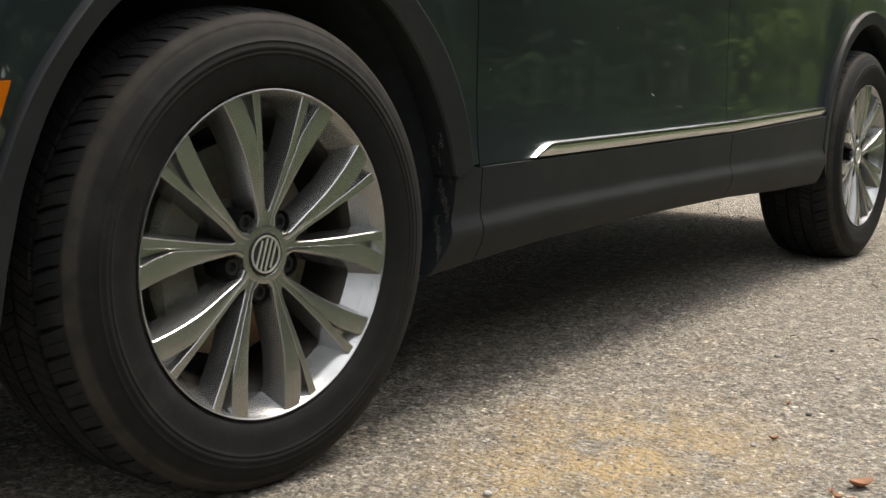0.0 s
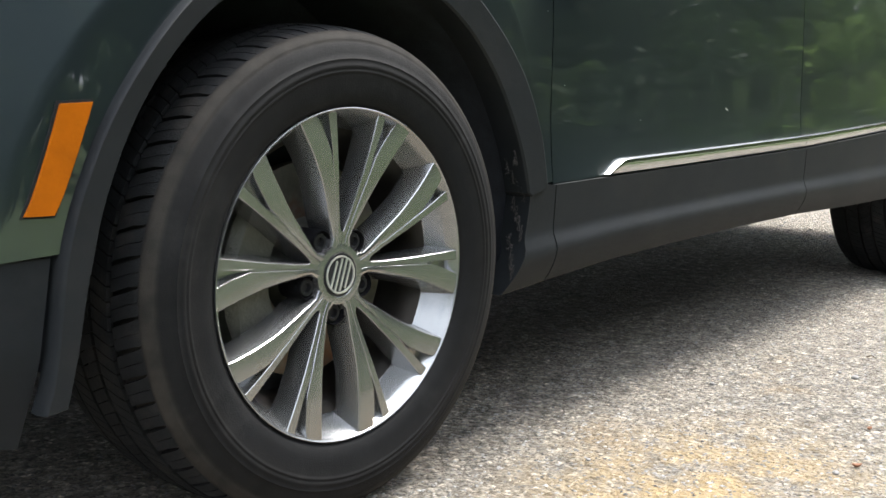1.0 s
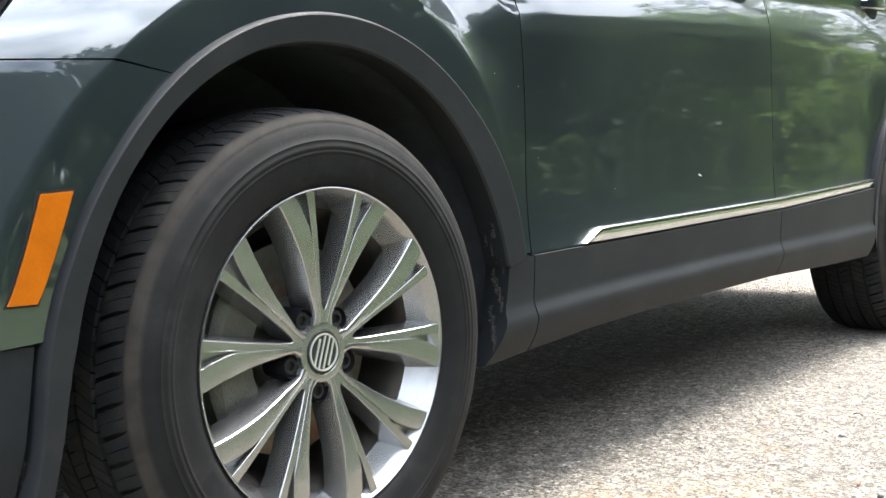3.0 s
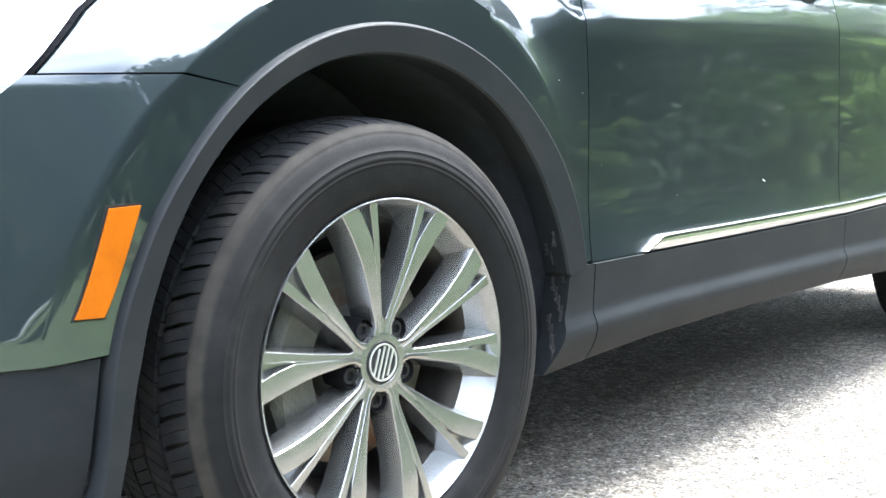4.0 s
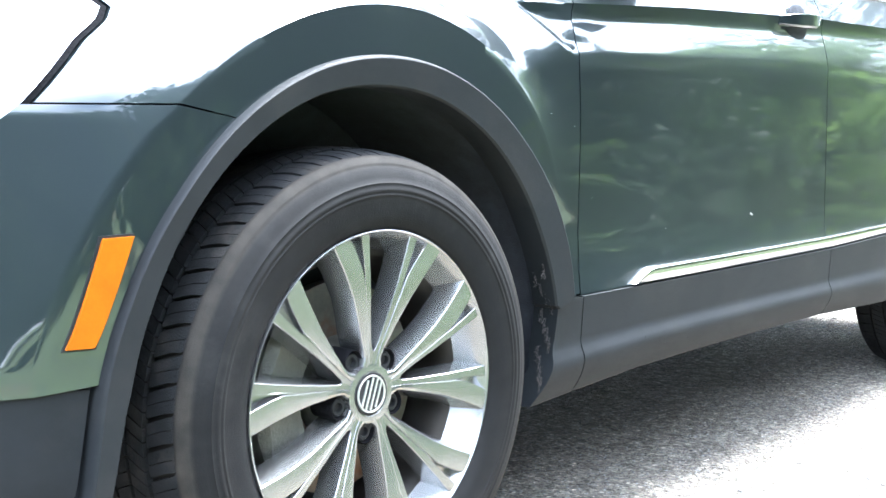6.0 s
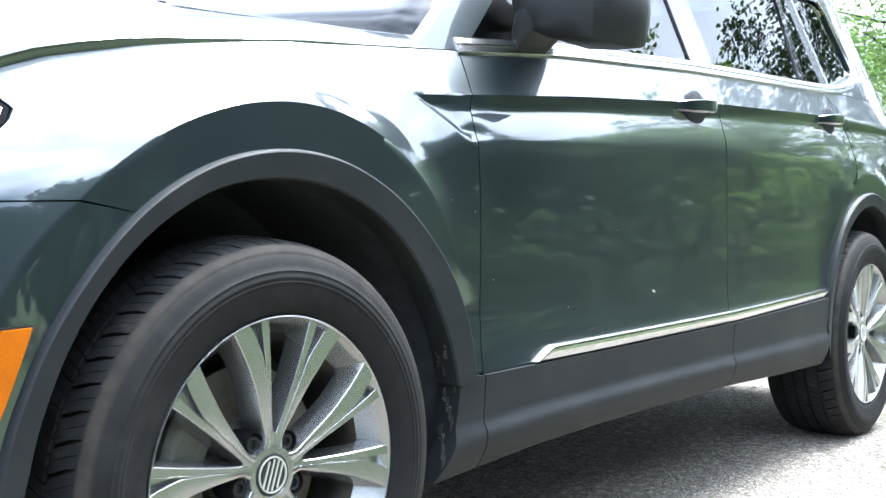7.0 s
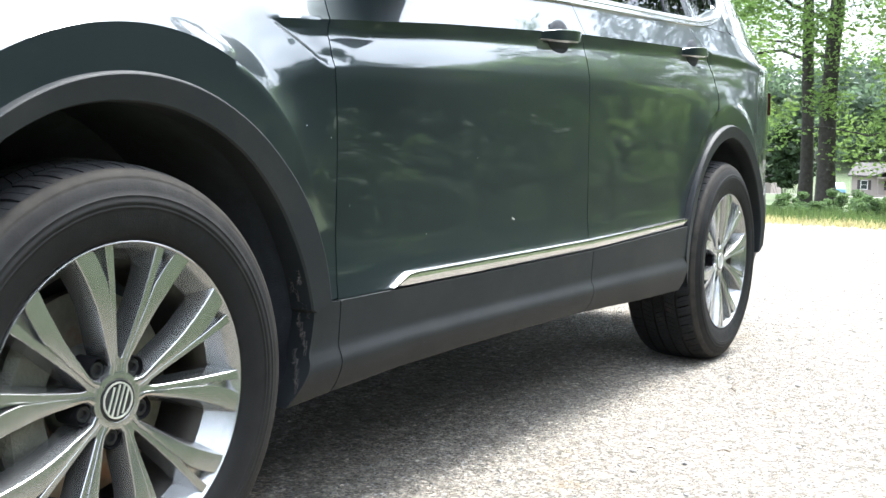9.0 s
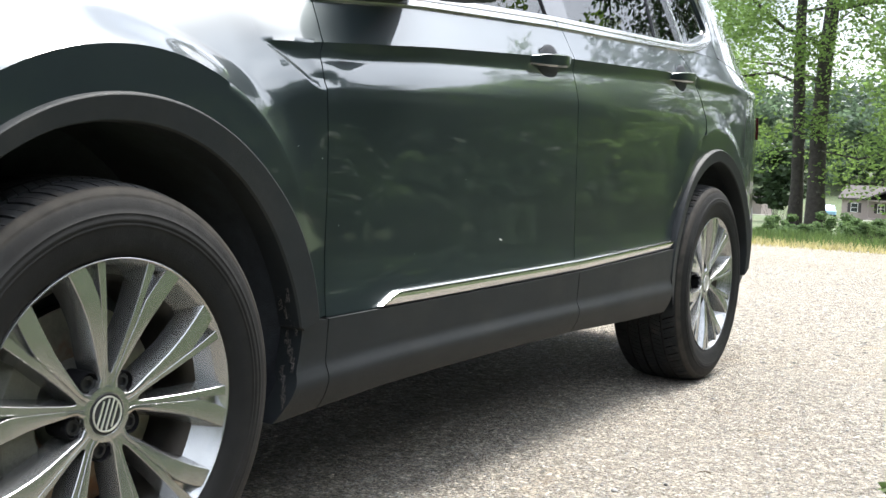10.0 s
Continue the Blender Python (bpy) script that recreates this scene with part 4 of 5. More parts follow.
    bm.faces.new(secs[-1][::-1])
    bmesh.ops.recalc_face_normals(bm, faces=bm.faces[:])
    part("brake_caliper", bm, M["iron"], w, "", 30)
    v, f = lathe([(0.12, 0.0), (0.12, 0.186)], 48)
    part_from("backing_plate", v, f, M["liner"], w)
    return w


wheel = build_wheel()
wheel.matrix_basis = pose(0, 0, HUB, 0, 0, -2.4) @ pose(0, 0, 0, 0, 4.6, 0)
copy_thing(wheel, pose(WB, 0, HUB, 0, 23, 0))
copy_thing(wheel, pose(0, 2 * MID, HUB, 0, 0, 177.6))
copy_thing(wheel, pose(WB, 2 * MID, HUB, 0, 40, 180))


# ---- ground ----
def ground_z(x, y):
    d = max(0, x - 11)
    z = -0.0318 * d if d < 142 else -4.5 + 0.085 * min(d - 142, 110)
    z -= 0.36 * smoothstep(2, 12, d) * smoothstep(70, 28, d)
    if x < 11 and y < -9:
        z += 0.10 * smoothstep(9, 16, -y)
    return z


def ground_sheet():
    def ticks():
        t = [0]
        s = 0.5
        while t[-1] < 600:
            t.append(t[-1] + s)
            s *= 1.09
        return [-v for v in t[:0:-1]] + t
    xs = [v + 8 for v in ticks()]
    ys = ticks()
    verts = [(x, y, ground_z(x, y) - 0.006 + (0.05 * (noise.noise((x * 0.3, y * 0.3, 0))) if x > 12.5 else 0)) for y in ys for x in xs]
    n = len(xs)
    faces = [(j * n + i, j * n + i + 1, (j + 1) * n + i + 1, (j + 1) * n + i) for j in range(len(ys) - 1) for i in range(n - 1)]
    g = part_from("ground", verts, faces, M["grass_ground"], None, "", 60)
    tagged(g, "mown grass and dry soil falling away from the drive", "ground", "", "structure")


M["grass_ground"] = material("grass_ground", (0.050, 0.072, 0.026), 0.95, 0, 0, 0.35, 3.0, 0.6, 40, second=(0.105, 0.092, 0.050), second_scale=0.35, second_range=(0.52, 0.66))


def drive_material():
    """Old concrete with exposed aggregate: stones of several greys in a paler paste, worn patches and tan stains."""
    m = bpy.data.materials.new("worn_concrete")
    m.use_nodes = True
    n, l = m.node_tree.nodes, m.node_tree.links
    b = n["Principled BSDF"]
    b.inputs["Roughness"].default_value = 0.92
    tc = n.new("ShaderNodeTexCoord")

    def noise_fac(scale, lo, hi, detail=8, rough=0.65):
        z = n.new("ShaderNodeTexNoise")
        z.inputs["Scale"].default_value, z.inputs["Detail"].default_value, z.inputs["Roughness"].default_value = scale, detail, rough
        l.new(tc.outputs["Object"], z.inputs["Vector"])
        r = n.new("ShaderNodeMapRange")
        r.inputs["From Min"].default_value, r.inputs["From Max"].default_value = lo, hi
        l.new(z.outputs["Fac"], r.inputs["Value"])
        return r.outputs["Result"]

    def mix(fac, a, c, kind="MIX"):
        x = n.new("ShaderNodeMixRGB")
        x.blend_type = kind
        for sock, v in (("Fac", fac), ("Color1", a), ("Color2", c)):
            if isinstance(v, (tuple, float, int)):
                x.inputs[sock].default_value = v
            else:
                l.new(v, x.inputs[sock])
        return x.outputs["Color"]

    vor = n.new("ShaderNodeTexVoronoi")
    vor.inputs["Scale"].default_value = 82
    vor.inputs["Randomness"].default_value = 1.0
    warp = n.new("ShaderNodeTexNoise")
    warp.inputs["Scale"].default_value = 60
    wm = n.new("ShaderNodeMixRGB")
    wm.blend_type = "LINEAR_LIGHT"
    wm.inputs["Fac"].default_value = 0.008
    l.new(tc.outputs["Object"], warp.inputs["Vector"])
    l.new(tc.outputs["Object"], wm.inputs["Color1"])
    l.new(warp.outputs["Color"], wm.inputs["Color2"])
    l.new(wm.outputs["Color"], vor.inputs["Vector"])
    stone = n.new("ShaderNodeValToRGB")
    e = stone.color_ramp.elements
    e[0].position, e[0].color = 0.0, (0.10, 0.096, 0.092, 1)
    e[1].position, e[1].color = 1.0, (0.66, 0.635, 0.58, 1)
    for p, c in ((0.3, (0.20, 0.195, 0.185, 1)), (0.55, (0.29, 0.28, 0.26, 1)), (0.78, (0.37, 0.335, 0.29, 1))):
        q = e.new(p)
        q.color = c
    sep = n.new("ShaderNodeSeparateColor")
    l.new(vor.outputs["Color"], sep.inputs["Color"])
    l.new(sep.outputs["Red"], stone.inputs["Fac"])
    edge = n.new("ShaderNodeMapRange")
    edge.inputs["From Min"].default_value, edge.inputs["From Max"].default_value = 0.35, 0.62
    l.new(vor.outputs["Distance"], edge.inputs["Value"])
    col = mix(edge.outputs["Result"], stone.outputs["Color"], (0.25, 0.238, 0.212, 1))
    soft = n.new("ShaderNodeMath")
    soft.operation = "MULTIPLY"
    soft.inputs[1].default_value = 0.45
    l.new(noise_fac(9, 0.46, 0.76), soft.inputs[0])
    col = mix(soft.outputs["Value"], col, (0.40, 0.38, 0.34, 1))
    fine = n.new("ShaderNodeTexVoronoi")
    fine.inputs["Scale"].default_value = 150
    l.new(wm.outputs["Color"], fine.inputs["Vector"])
    fsep = n.new("ShaderNodeSeparateColor")
    l.new(fine.outputs["Color"], fsep.inputs["Color"])
    speck = n.new("ShaderNodeMapRange")
    speck.inputs["To Min"].default_value, speck.inputs["To Max"].default_value = 0.45, 1.68
    l.new(fsep.outputs["Green"], speck.inputs["Value"])
    col = mix(0.85, col, speck.outputs["Result"], "MULTIPLY")
    mott = n.new("ShaderNodeMapRange")
    mott.inputs["To Min"].default_value, mott.inputs["To Max"].default_value = 0.42, 1.78
    l.new(noise_fac(26, 0.36, 0.64, 8, 0.78), mott.inputs["Value"])
    col = mix(0.9, col, mott.outputs["Result"], "MULTIPLY")
    # broad worn and soiled patches
    big = noise_fac(0.9, 0.40, 0.62)
    col = mix(big, col, mix(0.22, col, (0.44, 0.42, 0.385, 1)))
    # tan sand washed together beside the front wheel
    mp = n.new("ShaderNodeMapping")
    mp.inputs["Location"].default_value = (-0.42, 0.35, 0)
    l.new(tc.outputs["Object"], mp.inputs["Vector"])
    m2 = n.new("ShaderNodeMapping")
    m2.inputs["Rotation"].default_value = (0, 0, radians(38))
    m2.inputs["Scale"].default_value = (2.2, 3.4, 1)
    l.new(mp.outputs["Vector"], m2.inputs["Vector"])
    ln = n.new("ShaderNodeVectorMath")
    ln.operation = "LENGTH"
    l.new(m2.outputs["Vector"], ln.inputs[0])
    near = n.new("ShaderNodeMapRange")
    near.inputs["From Min"].default_value, near.inputs["From Max"].default_value = 1.1, 0.2
    l.new(ln.outputs["Value"], near.inputs["Value"])
    brk = n.new("ShaderNodeMath")
    brk.operation = "MULTIPLY"
    l.new(near.outputs["Result"], brk.inputs[0])
    l.new(noise_fac(9, 0.38, 0.56), brk.inputs[1])
    col = mix(brk.outputs["Value"], col, mix(0.7, col, (0.60, 0.45, 0.22, 1)))
    few = n.new("ShaderNodeMath")
    few.operation = "MULTIPLY"
    few.inputs[1].default_value = 0.6
    l.new(noise_fac(2.6, 0.60, 0.72), few.inputs[0])
    col = mix(few.outputs["Value"], col, (0.40, 0.31, 0.19, 1))
    col = mix(1.0, col, (0.85, 0.795, 0.715, 1), "MULTIPLY")
    l.new(col, b.inputs["Base Color"])
    bp = n.new("ShaderNodeBump")
    bp.inputs["Strength"].default_value = 1.0
    bp.inputs["Distance"].default_value = 0.018
    hm = n.new("ShaderNodeMath")
    hm.operation = "SUBTRACT"
    l.new(noise_fac(70, 0.2, 0.8), hm.inputs[0])
    l.new(vor.outputs["Distance"], hm.inputs[1])
    l.new(hm.outputs["Value"], bp.inputs["Height"])
    l.new(bp.outputs["Normal"], b.inputs["Normal"])
    return m


M["drive"] = drive_material()
ground_sheet()
verts, faces = [], []
for j in range(41):
    for i in range(121):
        x = -9 + 20.2 * i / 120
        y0 = -1.02 + 0.10 * noise.noise((x * 1.3, 0, 7)) + 0.04 * noise.noise((x * 6, 0, 2))
        y = y0 + (6.5 - y0) * j / 40
        if i == 120:
            x += 0.25 * noise.noise((y * 0.6, 0, 3))
        verts.append((x, y, 0.0 if 0 < i < 120 and 0 < j < 40 else -0.03))
faces = [(j * 121 + i, j * 121 + i + 1, (j + 1) * 121 + i + 1, (j + 1) * 121 + i) for j in range(40) for i in range(120)]
tagged(part_from("driveway", verts, faces, M["drive"]), "worn pale concrete drive with loose grit and tan stains", "driveway", "", "structure")


# ---- trees ----
M["bark"] = material("bark", (0.042, 0.036, 0.032), 0.95, 0, 0, 0.45, 12, 1.0, 30, second=(0.15, 0.145, 0.125), second_scale=4.5, second_range=(0.60, 0.74))


def leaf_material(name, a, rough=0.55, vary=0.35, trans=0.35):
    m = bpy.data.materials.new(name)
    m.use_nodes = True
    n, l = m.node_tree.nodes, m.node_tree.links
    b = n["Principled BSDF"]
    b.inputs["Roughness"].default_value = rough
    b.inputs["Specular IOR Level"].default_value = 0.12
    geo = n.new("ShaderNodeNewGeometry")
    hs = n.new("ShaderNodeHueSaturation")
    hs.inputs["Color"].default_value = (*a, 1)
    mr = n.new("ShaderNodeMapRange")
    mr.inputs["To Min"].default_value, mr.inputs["To Max"].default_value = 1 - vary, 1 + vary
    l.new(geo.outputs["Random Per Island"], mr.inputs["Value"])
    l.new(mr.outputs["Result"], hs.inputs["Value"])
    l.new(hs.outputs["Color"], b.inputs["Base Color"])
    tr = n.new("ShaderNodeBsdfTranslucent")
    hs2 = n.new("ShaderNodeHueSaturation")
    hs2.inputs["Color"].default_value = (min(1, a[0] * 2.2), min(1, a[1] * 2.3), a[2] * 1.7, 1)
    l.new(mr.outputs["Result"], hs2.inputs["Value"])
    l.new(hs2.outputs["Color"], tr.inputs["Color"])
    mx = n.new("ShaderNodeMixShader")
    mx.inputs["Fac"].default_value = trans
    out = n["Material Output"]
    l.new(b.outputs["BSDF"], mx.inputs[1])
    l.new(tr.outputs["BSDF"], mx.inputs[2])
    l.new(mx.outputs["Shader"], out.inputs["Surface"])
    return m


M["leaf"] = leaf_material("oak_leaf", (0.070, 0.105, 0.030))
# brighter, more translucent copy: sunlight is put into the leaf colour
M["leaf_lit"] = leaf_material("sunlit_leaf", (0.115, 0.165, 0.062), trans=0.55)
# darker copy with shade put into its colour; the lawn's dark tree shares it
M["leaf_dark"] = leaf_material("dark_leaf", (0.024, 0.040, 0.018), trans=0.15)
# the haze of distance is mixed into this leaf colour
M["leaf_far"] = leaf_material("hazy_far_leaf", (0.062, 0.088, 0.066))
# paled leaf copy that lightens what the front bumper mirrors
M["leaf_pale"] = leaf_material("paled_unseen_leaf", (0.090, 0.112, 0.100))
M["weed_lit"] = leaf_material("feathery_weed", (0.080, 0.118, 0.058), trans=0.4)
M["weed"] = leaf_material("weed_leaf", (0.064, 0.094, 0.036))


def leaf_cloud(rng, centres, radii, per, size):
    """Small bent leaves strewn through clumps. Returns verts and faces."""
    n = len(centres) * per
    c = np.repeat(np.array(centres), per, 0)
    r = np.repeat(np.array(radii), per)[:, None]
    d = rng.normal(size=(n, 3))
    d /= np.linalg.norm(d, axis=1)[:, None]
    p = c + d * r * (rng.random((n, 1)) ** 0.45) * [1, 1, 0.7]
    a = rng.normal(size=(n, 3))
    a /= np.linalg.norm(a, axis=1)[:, None]
    a[:, 2] *= 0.6
    b = np.cross(a, rng.normal(size=(n, 3)))
    b /= np.linalg.norm(b, axis=1)[:, None] + 1e-9
    s = size * (0.6 + 0.8 * rng.random((n, 1)))
    v = np.stack([p - a * s, p + b * s * 0.45, p + a * s, p - b * s * 0.45], 1).reshape(-1, 3)
    return v, np.arange(4 * n).reshape(-1, 4)


def tube(bm_v, bm_f, pts, radii, seg=8):
    base = len(bm_v)
    for k, (p, r) in enumerate(zip(pts, radii)):
        q = Vector(pts[min(k + 1, len(pts) - 1)]) - Vector(pts[max(k - 1, 0)])
        q.normalize()
        s = q.orthogonal().normalized()
        if abs(q.z) > 0.7:
            s = Vector((1, 0, 0)) - q * q.x
            s.normalize()
        t = q.cross(s)
        for i in range(seg):
            a = 2 * math.pi * i / seg
            bm_v.append(tuple(Vector(p) + (s * math.cos(a) + t * math.sin(a)) * r))
    for k in range(len(pts) - 1):
        for i in range(seg):
            j = (i + 1) % seg
            bm_f.append((base + k * seg + i, base + k * seg + j, base + (k + 1) * seg + j, base + (k + 1) * seg + i))


def tree(x, y, height, trunk_r, crown_low, spread, seed, lean=(0, 0), leaf="leaf", clumps=70, per=60, size=0.09, label="tall broadleaf tree with a dark trunk and light green leaves", branches=14):
    rng = np.random.default_rng(seed)
    z0 = ground_z(x, y) - 0.1
    root = tagged(new("tree"), label, "tree", "trees")
    root.location = (x, y, z0)
    V, F = [], []
    n = 12
    pts = [(lean[0] * (k / n) * height + 0.06 * math.sin(seed + k * 1.1), lean[1] * (k / n) * height + 0.06 * math.cos(seed * 2 + k), height * 0.92 * k / n) for k in range(n + 1)]
    rad = [trunk_r * ((1 - 0.85 * k / n) + (0.35 if k == 0 else 0)) for k in range(n + 1)]
    tube(V, F, pts, rad, 14)
    cs, rs = [], []
    for i in range(branches):
        t = crown_low / height + (1 - crown_low / height) * (i + rng.random()) / branches * 0.95
        k = min(n - 1, int(t * n))
        p = Vector(pts[k]).lerp(Vector(pts[k + 1]), t * n - k)
        a = i * 2.4 + rng.random()
        ln = spread * (0.55 + 0.6 * rng.random()) * (1.15 - 0.75 * t)
        ends = [p]
        for j in range(1, 5):
            ends.append(p + Vector((math.cos(a + 0.15 * j), math.sin(a + 0.15 * j), 0.18 + 0.25 * rng.random() - 0.06 * j)) * ln * j / 4)
        r0 = max(0.02, trunk_r * 0.32 * (1 - t * 0.6))
        tube(V, F, ends, [r0 * (1 - 0.2 * j) for j in range(5)], 6)
        for j in range(max(2, clumps // branches)):
            q = ends[1 + rng.integers(0, 4)]
            cs.append(tuple(q + Vector(rng.normal(size=3)) * spread * 0.13))
            rs.append(spread * (0.10 + 0.13 * rng.random()))
    part_from("trunk", V, F, M["bark"], root, "", 60)
    v, f = leaf_cloud(rng, cs, rs, per, size)
    part_from("crown", v.tolist(), f.tolist(), M[leaf], root, "", 0)
    return root


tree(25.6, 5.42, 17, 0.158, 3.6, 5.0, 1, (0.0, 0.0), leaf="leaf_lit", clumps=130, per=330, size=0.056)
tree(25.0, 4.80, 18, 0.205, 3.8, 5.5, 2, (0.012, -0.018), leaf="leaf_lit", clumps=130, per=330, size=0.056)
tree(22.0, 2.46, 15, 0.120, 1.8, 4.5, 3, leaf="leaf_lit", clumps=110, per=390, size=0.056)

# trees round the drive, seen in the paint; two sunlit by colour, others shaded
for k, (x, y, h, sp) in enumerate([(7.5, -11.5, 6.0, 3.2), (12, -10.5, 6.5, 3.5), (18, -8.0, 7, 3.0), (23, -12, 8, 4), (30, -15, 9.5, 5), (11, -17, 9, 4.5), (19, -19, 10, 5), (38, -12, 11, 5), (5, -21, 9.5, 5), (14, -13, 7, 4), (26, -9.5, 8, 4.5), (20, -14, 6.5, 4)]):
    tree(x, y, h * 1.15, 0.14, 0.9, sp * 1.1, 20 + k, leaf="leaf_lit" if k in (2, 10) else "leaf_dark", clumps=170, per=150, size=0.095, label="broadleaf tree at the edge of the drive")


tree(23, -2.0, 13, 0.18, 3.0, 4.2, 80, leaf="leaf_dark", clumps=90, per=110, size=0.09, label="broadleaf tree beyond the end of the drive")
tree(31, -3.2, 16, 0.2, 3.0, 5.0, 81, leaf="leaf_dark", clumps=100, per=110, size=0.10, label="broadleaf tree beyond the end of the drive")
for k, (x, y, h) in enumerate([(27, -8.5, 17), (33, -12, 17), (42, -9, 19), (25, -16, 8), (38, -20, 11), (50, -16, 20), (16, -21, 10)]):
    tree(x, y, h, 0.2, 5.0, 5.0, 60 + k, leaf="leaf", clumps=60, per=60, size=0.13, label="tall thin-crowned tree behind the undergrowth", branches=18)


for k, (x, y, h) in enumerate([(17, -11.0, 8.5), (22, -13.0, 10.0), (13, -12.5, 8.0), (28, -14, 12)]):
    tree(x, y, h, 0.12, 2.5, 3.4, 90 + k, leaf="leaf", clumps=46, per=70, size=0.12, label="open-crowned young tree beside the drive", branches=16)


def shrub(x, y, h, w, seed, mat="weed", size=0.06, clumps=14, per=70, label="bushy green weeds at the edge of the drive"):
    rng = np.random.default_rng(seed)
    z0 = ground_z(x, y)
    root = tagged(new("shrub"), label, "shrub", "shrubs by the drive")
    root.location = (x, y, z0 - 0.02)
    V, F = [], []
    cs, rs = [], []
    for i in range(clumps):
        a, r, t = rng.random() * 6.28, w * 0.5 * math.sqrt(rng.random()), 0.25 + 0.75 * rng.random()
        top = (r * math.cos(a), r * math.sin(a), h * t * (1 - 0.4 * (2 * r / w) ** 2))
        tube(V, F, [(top[0] * 0.3, top[1] * 0.3, 0), (top[0] * 0.8, top[1] * 0.8, top[2] * 0.6), top], [0.008, 0.006, 0.003], 4)
        cs.append(top)
        rs.append(0.22 * min(w, h) * (0.7 + 0.6 * rng.random()))
    part_from("stem", V, F, M["bark"], root, "", 60)
    v, f = leaf_cloud(rng, cs, rs, per, size)
    v[:, 2] = np.maximum(v[:, 2], 0.0)
    part_from("foliage", v.tolist(), f.tolist(), M[mat], root, "", 0)


rg = random.Random(5)
for k in range(22):
    y = -2.5 + 7.5 * k / 21 + rg.uniform(-0.2, 0.2)
    shrub(14.6 + rg.uniform(-1.0, 2.0), y, rg.uniform(0.20, 0.34) if y > 2.4 else rg.uniform(0.34, 0.58), rg.uniform(0.8, 1.5), 100 + k, "weed_lit", 0.020, 30, 260)
# sun and shade are put in by colour: weed for lit bushes, dark for others
for k in range(26):
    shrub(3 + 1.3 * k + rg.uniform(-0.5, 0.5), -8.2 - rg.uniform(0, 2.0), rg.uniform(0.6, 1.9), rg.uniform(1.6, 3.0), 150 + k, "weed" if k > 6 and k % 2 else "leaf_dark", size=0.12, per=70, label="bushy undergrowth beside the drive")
# the shade under tall trees is put into the dark leaf colour here
for k in range(34):
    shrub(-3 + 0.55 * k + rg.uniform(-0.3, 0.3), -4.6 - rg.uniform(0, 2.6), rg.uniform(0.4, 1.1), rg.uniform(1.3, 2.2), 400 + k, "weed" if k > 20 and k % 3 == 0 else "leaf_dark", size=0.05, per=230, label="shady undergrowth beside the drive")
shrub(60, 14.9, 4.2, 2.4, 300, "leaf_dark", 0.22, 30, 90, "dark green young tree on the lawn")
shrub(1.50, -0.90, 0.10, 0.16, 301, "weed", 0.02, 9, 16, "small green weed growing in the concrete")


def blades(name, rng, n, x0, x1, y0, y1, h, mat, label, lie=0.3):
    x = rng.uniform(x0, x1, n)
    y = rng.uniform(y0, y1, n)
    z = np.array([ground_z(a, b) for a, b in zip(x, y)])
    a = rng.uniform(0, 6.28, n)
    hh = h * rng.uniform(0.4, 1.2, n)
    w = 0.004 + 0.004 * rng.random(n)
    d = np.stack([np.cos(a), np.sin(a)], 1)
    v = np.zeros((n, 3, 3))
    v[:, 0] = np.stack([x - d[:, 1] * w, y + d[:, 0] * w, z], 1)
    v[:, 1] = np.stack([x + d[:, 1] * w, y - d[:, 0] * w, z], 1)
    v[:, 2] = np.stack([x + d[:, 0] * hh * lie, y + d[:, 1] * hh * lie, z + hh], 1)
    ob = part_from(name, v.reshape(-1, 3).tolist(), np.arange(3 * n).reshape(-1, 3).tolist(), mat, None, "", 0)
    tagged(ob, label, "grass", "", "stuff")


M["straw"] = leaf_material("straw", (0.27, 0.235, 0.12), trans=0.2)
rng0 = np.random.default_rng(9)
blades("grass", rng0, 26000, 11.2, 17, -4, 7, 0.16, M["weed"], "uncut green grass at the edge of the drive")
blades("verge_grass", rng0, 9000, 0.4, 5.5, -1.75, -0.98, 0.05, M["weed"], "short green grass beside the drive", 0.7)
blades("dry_grass", rng0, 16000, 10.7, 12.6, -4, 7, 0.07, M["straw"], "dry straw-coloured grass along the drive's edge", 0.9)


def woodland(name, spots, seed, size, per, mat, label):
    rng = np.random.default_rng(seed)
    cs, rs = [], []
    for x, y, h in spots:
        z = ground_z(x, y)
        for k in range(12):
            cs.append((x + rng.normal() * h * 0.22, y + rng.normal() * h * 0.22, z + h * (0.15 + 0.8 * rng.random())))
            rs.append(h * 0.2)
    v, f = leaf_cloud(rng, cs, rs, per, size)
    tagged(part_from(name, v.tolist(), f.tolist(), mat, None, "", 0), label, "woods", "", "stuff")


rs_ = random.Random(11)
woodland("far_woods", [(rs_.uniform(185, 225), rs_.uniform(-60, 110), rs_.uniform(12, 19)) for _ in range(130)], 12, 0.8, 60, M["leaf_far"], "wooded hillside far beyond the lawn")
woodland("middle_trees", [(rs_.uniform(75, 110), rs_.uniform(32, 52), rs_.uniform(8, 14)) for _ in range(12)], 13, 0.35, 110, M["leaf"], "loose group of trees beyond the lawn")
# tree line out of view, added to tone the front bumper's reflections
woodland("low_woods", [(rs_.uniform(-36, -2), rs_.uniform(-30, -24), rs_.uniform(9.0, 10.5)) for _ in range(110)] + [(rs_.uniform(-38, -30), rs_.uniform(-30, 20), rs_.uniform(6, 8)) for _ in range(80)], 15, 0.34, 170, M["leaf_pale"], "added unseen tree line, paled for reflections in the bumper")
woodland("near_woods", [(rs_.uniform(3, 14), rs_.uniform(-32, -24), rs_.uniform(15, 18)) for _ in range(60)], 16, 0.6, 120, M["leaf_dark"], "dense woods behind the undergrowth")
